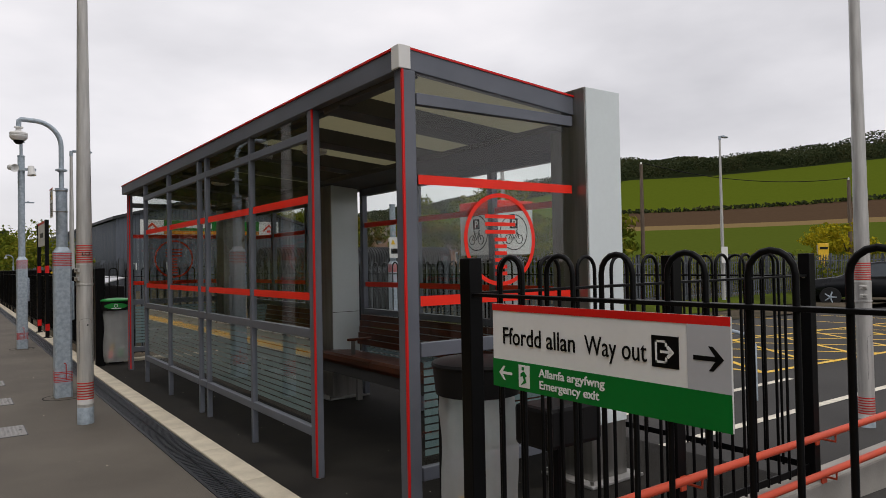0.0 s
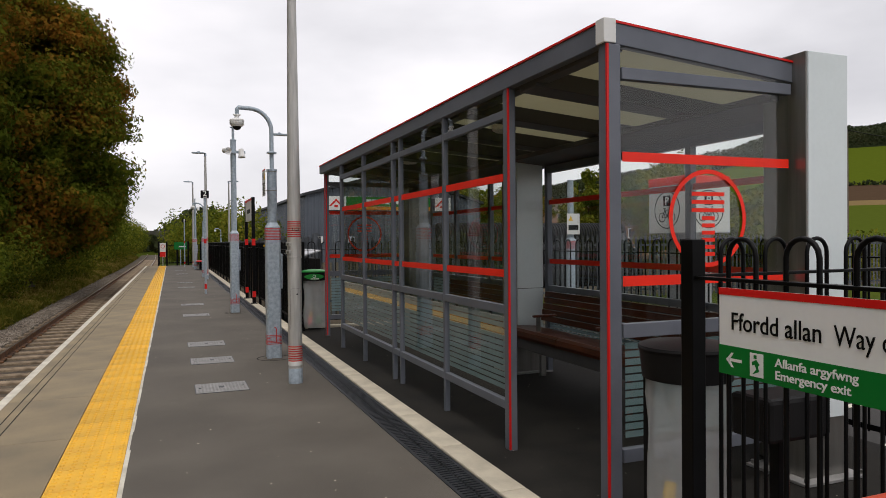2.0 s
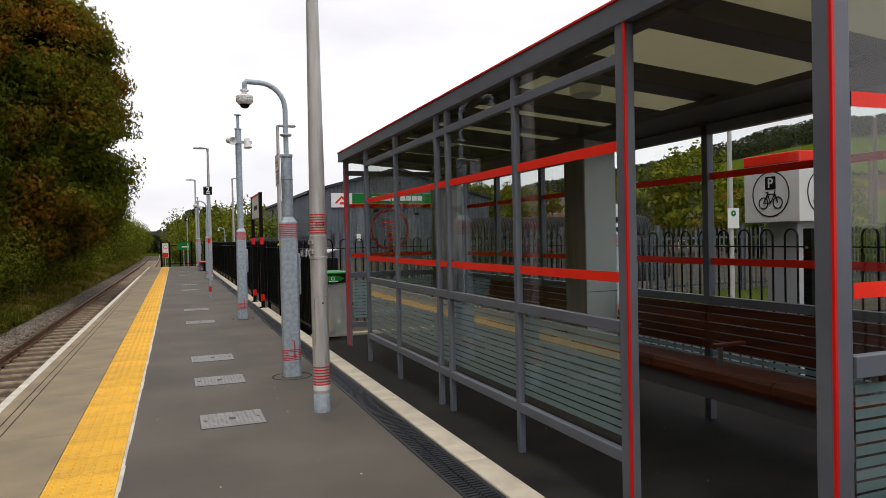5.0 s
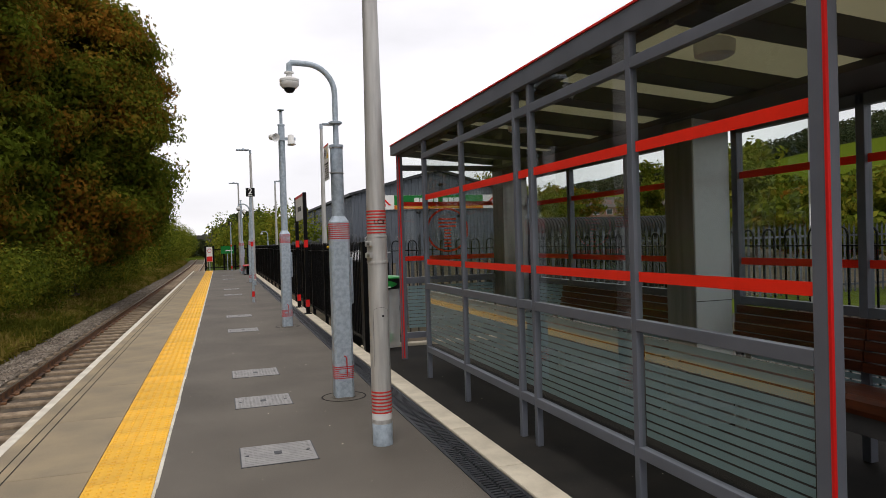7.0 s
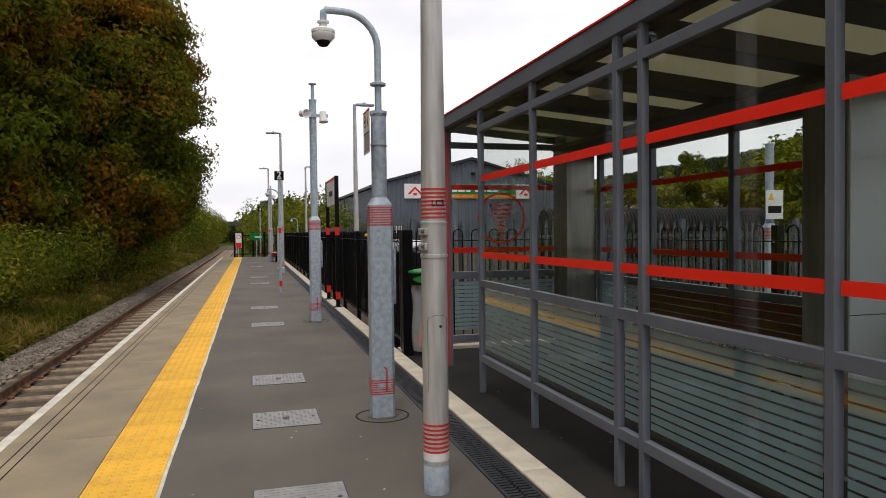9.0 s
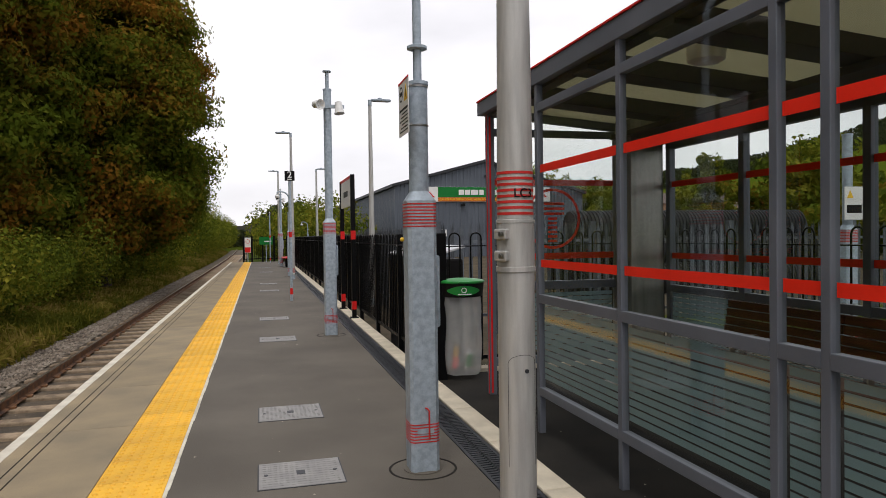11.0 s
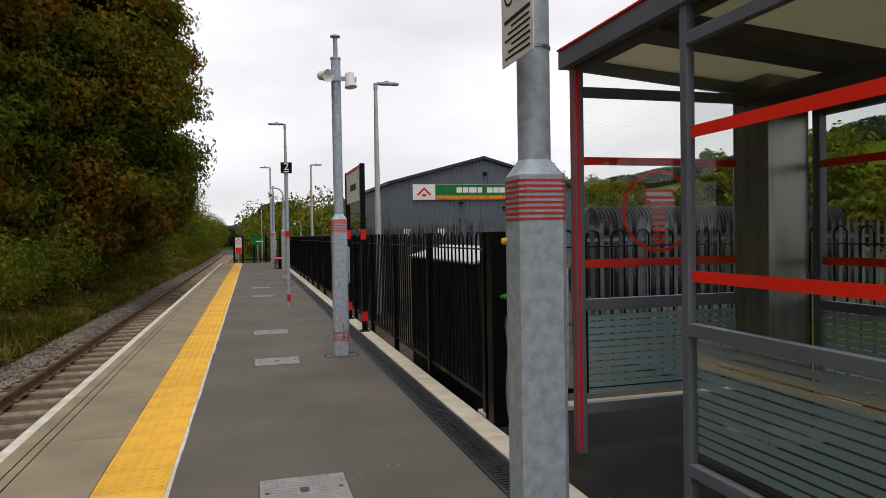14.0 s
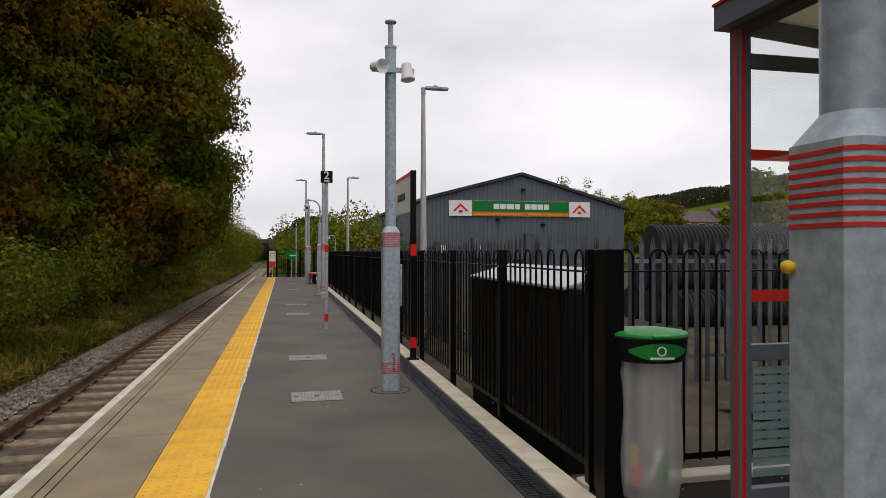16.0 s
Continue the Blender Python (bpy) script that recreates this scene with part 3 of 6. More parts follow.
rng = np.random.default_rng(11)
n = 42000
yy = -4 + 66 * rng.random(n) ** 1.2
xx = np.where(rng.random(n) < 0.42, -5.0 + 1.25 * rng.random(n), -4.4 + 2.9 * rng.random(n))
zz = np.where(xx > -3.85, -1.135, -1.065) - np.clip(-4.35 - xx, 0, 1) * 0.22
vs, fs = [], []
oct_ = np.array([(1, 0, 0), (0, 1, 0), (-1, 0, 0), (0, -1, 0), (0.2, 0.1, 0.8), (0, 0, -0.6)])
tri = ((0, 1, 4), (1, 2, 4), (2, 3, 4), (3, 0, 4))
for i in range(n):
    s = 0.02 + 0.026 * rng.random()
    q = oct_[:5] * (s * (0.7 + 0.6 * rng.random((5, 3))))
    a = rng.random() * 6.28
    c, d = math.cos(a), math.sin(a)
    for p in q:
        vs.append((xx[i] + c * p[0] - d * p[1] + bend(yy[i]), yy[i] + d * p[0] + c * p[1], zz[i] + p[2] + 0.004))
    fs += [tuple(5 * i + j for j in f) for f in tri]
me = bpy.data.meshes.new("ballast_stones")
me.from_pydata(vs, [], fs)
me.materials.append(STONE)
tagged(new("ballast_stones", me), "loose grey-brown ballast stones between the sleepers", "ballast", kind="stuff")

track = thing("railway_track", (0.1, 0, -1.0), "rusty running rails on weathered concrete sleepers", "track")
tagged(track, kind="structure")


def rail(x):
    bmr, bmt = bmesh.new(), bmesh.new()
    prof = ((-0.065, -0.05), (0.065, -0.05), (0.065, -0.038), (0.011, -0.02), (0.011, 0.07), (0.035, 0.078), (0.035, 0.105), (-0.035, 0.105), (-0.035, 0.078), (-0.011, 0.07), (-0.011, -0.02), (-0.065, -0.038))
    rr = [[bmr.verts.new((x + u + bend(y), y, v)) for u, v in prof] for y in ys]
    for a, b in zip(rr, rr[1:]):
        for i in range(12):
            bmr.faces.new((a[i], b[i], b[(i + 1) % 12], a[(i + 1) % 12]))
    tt = [[bmt.verts.new((x + u + bend(y), y, 0.1075)) for u in (-0.028, 0.028)] for y in ys]
    for a, b in zip(tt, tt[1:]):
        bmt.faces.new((a[0], a[1], b[1], b[0]))
    ob = part("rail", bmr, RUST, track)
    part("running_surface", bmt, RAILTOP, ob, "worn steel running surface")


rail(-3.5)
rail(-2.0)
bm = bx(-3.92, -1.5, -0.12, 0.12, -0.17, -0.05, bev=0.02)
first = part("sleeper", bm, SLEEPER, track)
first.location = (0, -5, 0)
bm = bx(-3.63, -3.37, -0.05, 0.05, -0.05, -0.015, bev=0.008)
bx(-2.13, -1.87, -0.05, 0.05, -0.05, -0.015, bm, 0.008)
clip0 = part("rail_chair", bm, RUST, track)
clip0.location = (0, -5, 0)
y = -4.3
while y < 110:
    piece("sleeper", first.data, track, pose(bend(y), y, 0))
    if y < 50:
        piece("rail_chair", clip0.data, track, pose(bend(y), y, 0))
    y += 0.76

# car park behind the platform
bm = bmesh.new()
cp = [(4.52, -30), (4.52, 14.2), (44, 14.2), (44, -30)]
v = [bm.verts.new((x, y, lot(x))) for x, y in cp]
bm.faces.new(v[::-1])
bmesh.ops.recalc_face_normals(bm, faces=bm.faces)
if bm.faces[:][0].normal.z < 0:
    bmesh.ops.reverse_faces(bm, faces=bm.faces)
structure("car_park", bm, CARPARK, "asphalt car park with painted bays")


def line_on_lot(bm, x0, y0, x1, y1, w=0.1):
    d = Vector((x1 - x0, y1 - y0)).normalized()
    nx, ny = -d.y * w / 2, d.x * w / 2
    q = [(x0 + nx, y0 + ny), (x1 + nx, y1 + ny), (x1 - nx, y1 - ny), (x0 - nx, y0 - ny)]
    f = bm.faces.new([bm.verts.new((x, y, lot(x) + 0.006)) for x, y in q])
    f.normal_update()
    if f.normal.z < 0:
        f.normal_flip()


bm = bmesh.new()
for k in range(9):
    x = 9.5 + k * 1.6
    line_on_lot(bm, x, 5.6, x + 2.2, 8.4)
    line_on_lot(bm, x + 2.2, 5.6, x, 8.4)
for y in (5.6, 8.4):
    line_on_lot(bm, 9.5, y, 24.5, y)
line_on_lot(bm, 9.5, 5.6, 9.5, 8.4)
line_on_lot(bm, 24.5, 5.6, 24.5, 8.4)
for k in range(5):
    line_on_lot(bm, 12 + k * 2.6, 8.4, 12 + k * 2.6, 12.8)
structure("hatch_marking", bm, YELLOW, "yellow hatched box painted on the car park")
bm = bmesh.new()
line_on_lot(bm, 4.9, 3.9, 26, 4.6, 0.1)
line_on_lot(bm, 5.0, 4.9, 9.3, 5.1, 0.1)
structure("bay_marking", bm, WHITE_LINE, "white bay lines painted on the car park")
bm = bmesh.new()
v = [[bm.verts.new((x, y, z)) for x, z in ((2.0, zz0), (4.5, zz0), (20, zz0 + q), (60, zz0 + q))] for y, zz0, q in ((11.63, -0.12, -0.3), (14.2, -0.25, -0.2), (16.2, -0.25, 0.0), (60, -0.35, 0))]
for a, b in zip(v, v[1:]):
    for i in range(3):
        bm.faces.new((a[i], a[i + 1], b[i + 1], b[i]))
structure("yard_ground", bm, DIRT, "rough weedy ground by the yard fence")
bm = bmesh.new()
v = [[bm.verts.new((x, y, z)) for x in (7, 20, 44)] for y, z in ((13.9, -0.42), (14.6, -0.2), (16.0, -0.12))]
for a, b in zip(v, v[1:]):
    for i in range(2):
        bm.faces.new((a[i], a[i + 1], b[i + 1], b[i]))
structure("grass_verge", bm, GRASS, "grass verge between car park and fence")

# ramp beside the platform's near end
bm = bmesh.new()
v = [bm.verts.new(p) for p in ((1.87, -9, -0.02), (1.87, 2.32, -0.02), (2.4, 2.32, -0.03), (2.4, -9, -0.03))]
bm.faces.new(v[::-1])
v2 = [bm.verts.new(p) for p in ((2.4, -9, -0.03), (2.4, 2.32, -0.03), (9, 2.32, -0.3), (9, -9, -0.3))]
bm.faces.new(v2[::-1])
for f in bm.faces:
    f.normal_update()
    if f.normal.z < 0:
        f.normal_flip()
structure("ramp", bm, CARPARK, "asphalt ramp down from the platform")
structure("ramp_wall", bx(2.4, 9.0, 2.32, 2.5, -0.6, 0.06, bev=0.015), CONCRETE, "low concrete wall beside the ramp")
structure("platform_rear_kerb", bx(1.87, 4.5, 11.63, 11.78, -0.4, 0.03, bev=0.01), KERB, "pale concrete kerb behind the shelter")

# ---- waiting shelter ----
SX, SY0, SY1 = 2.14, 3.342, 10.70
FX = 2.193                   # far corner post
shelter = thing("waiting_shelter", (0, 0, 0), "grey steel and glass waiting shelter with red trim", "shelter")
FY = (4.528, 5.695, 6.885, 7.135, 8.30, 9.44)


def upright(x, y, z1, w=0.055, d=0.055, z0=0.0):
    part("post", bx(x - w / 2, x + w / 2, y - d / 2, y + d / 2, z0, z1, bev=0.004), GREY, shelter)


def red_strip(x, y, z0, z1, w, d, parent=None):
    part("red_strip", bx(x - w / 2, x + w / 2, y - d / 2, y + d / 2, z0, z1), RED, parent or shelter)


# corner and door posts, each with a red strip let into its corner
def main_post(x0, x1, y0, y1, ys):
    """A square post; the strip lies along its track side at ys."""
    part("post", bx(x0, x1, y0, y1, -0.01, 2.445, bev=0.006), GREY, shelter)
    part("red_strip", bx(x0 - 0.003, x0 + 0.011, ys - 0.007, ys + 0.007, 0.0, 2.445, bev=0.002), RED, shelter)


main_post(2.114, 2.2, SY0 + 0.016, SY0 + 0.095, SY0 + 0.02)
main_post(2.114, 2.172, 4.488, 4.568, 4.493)
main_post(FX - 0.031, FX + 0.031, SY1 - 0.078, SY1 - 0.003, SY1 - 0.05)
red_strip(FX - 0.012, SY1 - 0.079, 0.01, 2.445, 0.016, 0.006)
red_strip(FX + 0.012, SY1 - 0.002, 0.01, 2.445, 0.012, 0.008)
upright(SX, FY[5], 2.445, 0.046, 0.05, -0.01)
for y in FY[1:5]:
    upright(SX, y, 2.445, 0.044, 0.044, -0.01)


def frosted(x0, x1, y0, y1, z0, z1, parent=None, pitch=0.043, gap=0.009):
    """Printed pale bands across a pane, with clear lines between."""
    if x1 - x0 < 0.01:
        bm = sheet((x0 + x1) / 2, None, y0, y1, -(pitch - gap), 0)
    else:
        bm = sheet(x0, x1, (y0 + y1) / 2, None, -(pitch - gap), 0)
    band = part("frosted_band", bm, FROST, parent or shelter, "pale frosted band on the glass")
    band.location.z = z1
    z = z1 - pitch
    while z - (pitch - gap) > z0:
        piece("frosted_band", band.data, parent or shelter, pose(0, 0, z))
        z -= pitch


def bay_y(y0, y1, x, low=True, red=True, transom=True, top=2.445):
    """A glazed bay that runs along y."""
    if transom:
        part("transom", bx(x - 0.022, x + 0.022, y0, y1, 2.255, 2.312, bev=0.003), GREY, shelter)
    part("mid_rail", bx(x - 0.024, x + 0.024, y0, y1, 0.915, 0.975, bev=0.003), GREY, shelter)
    part("bottom_rail", bx(x - 0.024, x + 0.024, y0, y1, 0.262, 0.32, bev=0.003), GREY, shelter)
    for z0, z1 in ((0.975, 2.255 if transom else top), (0.32, 0.915)) + (((2.312, top),) if transom else ()):
        pane = part("pane", sheet(x, None, y0, y1, z0, z1), GLASS, shelter)
        pane.visible_shadow = False
    if red:
        for z0, z1 in ((1.827, 1.882), (1.167, 1.219)):
            part("red_band", bx(x - 0.0065, x - 0.0045, y0 + 0.012, y1 - 0.012, z0, z1), REDBAND, shelter, "red vinyl band on the glass")
    if low:
        frosted(x + 0.0045, x + 0.0065, y0 + 0.03, y1 - 0.03, 0.34, 0.89)


def bay_x(x0, x1, y, low=True, face=-1, transom=True):
    """A glazed bay that runs along x."""
    if transom:
        part("transom", bx(x0, x1, y - 0.022, y + 0.022, 2.262, 2.325, bev=0.003), GREY, shelter)
    part("mid_rail", bx(x0, x1, y - 0.024, y + 0.024, 0.90, 0.975, bev=0.003), GREY, shelter)
    part("bottom_rail", bx(x0, x1, y - 0.024, y + 0.024, 0.24, 0.31, bev=0.003), GREY, shelter)
    for z0, z1 in ((0.975, 2.262), (0.31, 0.90), (2.325, 2.445)):
        pane = part("pane", sheet(x0, x1, y, None, z0, z1), GLASS, shelter)
        pane.visible_shadow = False
    for z0, z1 in ((1.832, 1.884), (1.172, 1.227)):
        part("red_band", bx(x0 + 0.01, x1 - 0.005, y + face * 0.0065 - 0.001, y + face * 0.0065 + 0.001, z0, z1), REDBAND, shelter, "red vinyl band on the glass")
    if low:
        q = y - face * 0.0065
        frosted(x0 + 0.03, x1 - 0.03, q - 0.001, q + 0.001, 0.33, 0.87)


for y0, y1 in zip(FY, FY[1:]):
    bay_y(y0 + (0.042 if y0 < 5 else 0.022), y1 - 0.022, SX)
XR = 3.395
bay_x(SX + 0.063, XR, SY0 + 0.03, face=-1)
bay_x(FX + 0.03, XR, SY1 - 0.04, face=1)


def emblem(y, face, cx=2.785, cz=1.535):
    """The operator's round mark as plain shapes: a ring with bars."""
    bm = ring(0.272, 0.024, 0.002)
    e = part("emblem_ring", turned(bm, pose(cx, y, cz, 90)), REDBAND, shelter, "red ring mark on the glass")
    for k in range(9):
        w, z = (0.115, 0.135 - k * 0.045) if k < 3 else (0.045, 0.12 - k * 0.04)
        part("emblem_bar", bx(cx - w, cx + w, y - 0.001, y + 0.001, cz + z - 0.011, cz + z + 0.011), REDBAND, e)


emblem(SY0 + 0.03 - 0.0085, -1)
emblem(SY1 - 0.04 + 0.0085, 1)

# roof: fascia, beams, translucent sheet
RX1 = 3.92


def fall(bm):
    """The roof falls towards its back edge."""
    for v in bm.verts:
        v.co.z -= 0.085 * max(0.0, v.co.x - 2.165)
    return bm


RY0, RY1 = 3.362, 10.735
part("fascia", bx(2.105, 2.165, RY0, RY1, 2.445, 2.56, bev=0.004), GREY, shelter)
part("fascia", fall(bx(2.165, 3.42, RY0, RY0 + 0.06, 2.445, 2.56, bev=0.004)), GREY, shelter)
part("fascia", fall(bx(2.165, RX1, RY1 - 0.06, RY1, 2.445, 2.56, bev=0.004)), GREY, shelter)
part("fascia", fall(bx(RX1 - 0.05, RX1, RY0 + 0.16, RY1 - 0.06, 2.445, 2.56, bev=0.004)), GREY, shelter)
bm = bx(2.098, 2.12, RY0 - 0.006, RY1 + 0.004, 2.56, 2.572)
bx(2.12, 3.42, RY0 - 0.006, RY0 + 0.016, 2.56, 2.572, bm)
bx(2.12, RX1, RY1 - 0.012, RY1 + 0.004, 2.56, 2.572, bm)
part("roof_trim", fall(bm), RED, shelter, "thin red trim along the roof edge")
part("corner_cap", bx(2.094, 2.17, RY0 - 0.008, RY0 + 0.07, 2.448, 2.576, bev=0.004), WHITE, shelter, "white metal cap on the roof corner")
part("roof_sheet", fall(bx(2.165, RX1 - 0.05, RY0 + 0.06, RY1 - 0.06, 2.515, 2.53)), ROOFSHEET, shelter, "pale translucent roof sheet")
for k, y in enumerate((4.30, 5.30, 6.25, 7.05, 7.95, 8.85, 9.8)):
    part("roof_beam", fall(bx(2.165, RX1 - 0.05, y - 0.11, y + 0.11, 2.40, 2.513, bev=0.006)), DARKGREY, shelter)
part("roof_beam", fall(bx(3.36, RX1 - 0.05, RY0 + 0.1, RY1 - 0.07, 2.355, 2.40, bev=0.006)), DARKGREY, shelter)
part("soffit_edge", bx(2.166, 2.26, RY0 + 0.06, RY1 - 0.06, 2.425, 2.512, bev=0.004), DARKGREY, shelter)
for y in (5.8, 8.4):
    bm = lathe(((0.075, 2.375), (0.105, 2.39), (0.11, 2.44), (0.11, 2.47)), 24, at=(2.75, y, 0))
    part("ceiling_light", bm, WHITE, shelter, "round white ceiling light, unlit")


def pylon(y0, y1, face):
    """A roof pillar: steel sides, white glass panel on one face, steel foot and base plate."""
    x0, x1 = 3.42, 3.745
    p = part("pillar", bx(x0, x1, y0, y1, 0.012, 2.505 if face else 2.26, bev=0.005), STEEL, shelter, "brushed steel roof pillar")
    yf = y0 if face <= 0 else y1
    s = -1 if face <= 0 else 1
    part("white_panel", bx(x0 + 0.006, x1 - 0.004, yf + s * 0.001, yf + s * 0.012, 0.36, 2.5 if face else 2.25, bev=0.003), PANEL, p, "white glass panel")
    part("panel_joint", bx(x0 + 0.006, x1 - 0.004, yf + s * 0.0121, yf + s * 0.0135, 0.90, 0.905), IRON, p)
    part("base_plate", bx(x0 - 0.08, x1 + 0.08, y0 - 0.07, y1 + 0.07, -0.006, 0.012, bev=0.003), GALV_LIGHT, p)
    for dx in (-0.05, 0.39):
        for yy in (y0 - 0.04, y1 + 0.04):
            part("bolt", rod((x0 + dx, yy, 0.012), (x0 + dx, yy, 0.035), 0.012, seg=8), STEEL, p)


pylon(3.27, 3.58, -1)
pylon(6.87, 7.20, 0)
pylon(10.40, 10.73, 1)

# rear wall: posts, glazing, rails
RXW = 3.80
RY = ((3.58, 4.65), (4.65, 5.78), (5.78, 6.87), (7.20, 8.28), (8.28, 9.40), (9.40, 10.40))
for y0, y1 in RY:
    for z0, z1 in ((0.93, 2.14),):
        pane = part("pane", sheet(RXW, None, y0, y1, z0, z1), GLASS, shelter)
        pane.visible_shadow = False
    part("mid_rail", bx(RXW - 0.025, RXW + 0.025, y0, y1, 0.87, 0.93, bev=0.003), GREY, shelter)
    part("top_rail", bx(RXW - 0.03, RXW + 0.03, y0, y1, 2.14, 2.215, bev=0.003), GREY, shelter)
    part("bottom_rail", bx(RXW - 0.025, RXW + 0.025, y0, y1, 0.24, 0.30, bev=0.003), GREY, shelter)
    for z0, z1 in ((1.80, 1.85), (1.165, 1.215)):
        part("red_band", bx(RXW - 0.0065, RXW - 0.0045, y0 + 0.03, y1 - 0.03, z0, z1), REDBAND, shelter, "red vinyl band on the glass")
    pane = part("pane", sheet(RXW, None, y0, y1, 0.30, 0.87), GLASS, shelter)
    pane.visible_shadow = False
    frosted(RXW - 0.0065, RXW - 0.0045, y0 + 0.03, y1 - 0.03, 0.31, 0.86)
for y in (3.61, 4.65, 5.78, 6.84, 7.23, 8.28, 9.40, 10.37):
    upright(RXW, y, 2.215, 0.06, 0.06)


def bench(y0, y1, split):
    b = thing("bench", (3.42, (y0 + y1) / 2, 0), "long varnished red-brown timber bench with slatted back in the shelter", "bench", "shelter benches")
    h = (y1 - y0) / 2
    edges = [-h] + [s - (y0 + y1) / 2 for s in split] + [h]
    prof = ((-0.2, 0.44), (-0.215, 0.47), (-0.21, 0.515), (-0.18, 0.535), (0.0, 0.52), (0.2, 0.505), (0.2, 0.45), (0.0, 0.455))
    for a, c in zip(edges, edges[1:]):
        bm = bmesh.new()
        q0 = [bm.verts.new((x, a + 0.004, z)) for x, z in prof]
        q1 = [bm.verts.new((x, c - 0.004, z)) for x, z in prof]
        bm.faces.new(q0)
        bm.faces.new(q1[::-1])
        for i in range(8):
            bm.faces.new((q0[i], q1[i], q1[(i + 1) % 8], q0[(i + 1) % 8]))
        bmesh.ops.recalc_face_normals(bm, faces=bm.faces)
        part("seat", bm, WOOD, b)
        for k in range(5):
            z = 0.56 + k * 0.063
            bm = bx(0.255 + 0.012 * k, 0.285 + 0.012 * k, a + 0.004, c - 0.004, z, z + 0.0575, bev=0.005)
            part("back_slat", bm, WOOD, b)
        part("armrest", bx(-0.14, 0.12, (a + c) / 2 - 0.02, (a + c) / 2 + 0.02, 0.66, 0.685, bev=0.008), WOOD, b)
        part("armrest_post", bx(-0.1, -0.06, (a + c) / 2 - 0.006, (a + c) / 2 + 0.006, 0.52, 0.66), STEEL, b, "steel armrest post")
    for y in (-h + 0.15, h - 0.15):
        part("bracket", bx(-0.12, 0.36, y - 0.02, y + 0.02, 0.40, 0.452, bev=0.003), STEEL, b)
        part("leg", bx(0.16, 0.22, y - 0.02, y + 0.02, -0.006, 0.40, bev=0.003), STEEL, b)
    part("apron", bx(-0.17, -0.14, -h + 0.03, h - 0.03, 0.33, 0.438, bev=0.004), DARKGREY, b)


bench(3.6, 6.8, (4.66, 5.72))
bench(7.3, 9.5, (8.4,))

# ---- railings ----
def hoop_mesh(h0=0.0, h1=1.42, w=0.115, r=0.0085):
    pts = [(0, -w / 2, h0), (0, -w / 2, h1 - w / 2)]
    pts += [(0, -w / 2 * math.cos(a), h1 - w / 2 + w / 2 * math.sin(a)) for a in [math.pi * k / 8 for k in range(1, 8)]]
    pts += [(0, w / 2, h1 - w / 2), (0, w / 2, h0)]
    bm = pipe(pts, r, 7)
    me = bpy.data.meshes.new("hoop")
    bm.to_mesh(me)
    bm.free()
    me.materials.append(BLACK)
    return me


HOOP = hoop_mesh(0.1)


def railing(a, b, label="black painted bow-top steel railing panel", z=0.0, first_post=True, group="bow-top railings", pitch=0.23, post_w=0.07, top=1.42):
    """A bow-top panel between two points, with a post at its start."""
    a, b = Vector((*a, z)), Vector((*b, z))
    d = b - a
    ang = math.degrees(math.atan2(d.y, d.x)) - 90
    t = thing("railing", a, label, "railing", group, turn=ang)
    L = d.length
    posts = ([0.0] if first_post else []) + [L]
    for q in posts[:1] if first_post else []:
        part("post", bx(-post_w / 2, post_w / 2, q - post_w / 2, q + post_w / 2, -0.12, top, bev=0.004), BLACK, t)
        part("bolt", rod((-post_w / 2, q + 0.0, 1.28), (-post_w / 2 - 0.008, q, 1.28), 0.011, seg=10), STEEL, t)
    for zz in (0.13, 1.285):
        part("rail", bx(-0.006, 0.006, 0.02, L - 0.02, zz - 0.02, zz + 0.02, bev=0.002) if zz < 1 else bx(-0.02, 0.02, 0.02, L - 0.02, zz - 0.006, zz + 0.006, bev=0.002), BLACK, t)
    n = int((L - 0.1) / pitch)
    off = (L - n * pitch) / 2
    for k in range(n):
        piece("hoop", HOOP, t, pose(0, off + (k + 0.5) * pitch, 0))
    return t


railing((1.722, 2.29), (1.722, 0.0), post_w=0.06)
railing((1.722, 0.0), (1.722, -2.6))
railing((1.80, 2.36), (3.07, 2.40), first_post=False)
railing((3.07, 2.40), (4.40, 2.40))
railing((4.40, 2.40), (4.40, 5.4))
railing((4.40, 5.4), (4.40, 8.5))
railing((4.40, 8.5), (4.40, 11.70))
railing((4.40, 11.70), (1.98, 11.70))
y = 11.66
while y < 45:
    railing((1.915, y), (1.915, y + 1.72), post_w=0.06)
    y += 1.72
gate = thing("gate_post", (1.915, 11.42, 0), "thick black square gate posts at the railing's end", "post")
part("post", bx(-0.06, 0.06, -0.06, 0.06, -0.1, 1.42, bev=0.006), BLACK, gate)
part("post", bx(-0.02, 0.09, 0.075, 0.17, -0.1, 1.42, bev=0.006), BLACK, gate)

# ---- posts and columns on the platform ----
def taped(parent, r, z0, z1, n, square=False, at=(0, 0)):
    """Red reflective rings round a post."""
    step = (z1 - z0) / n
    for k in range(n):
        a, b = z0 + k * step, z0 + k * step + step * (0.42 if square else 0.46)
        if square:
            c = r * 0.24
            bm = slab([(at[0] + u, at[1] + v) for u, v in ((r, -r + c), (r, r - c), (r - c, r), (-r + c, r), (-r, r - c), (-r, -r + c), (-r + c, -r), (r - c, -r))], a, b)
        else:
            bm = lathe(((r, a), (r, b)), 24, at=(*at, 0))
        part("tape_ring", bm, TAPE, parent, "red tape ring")


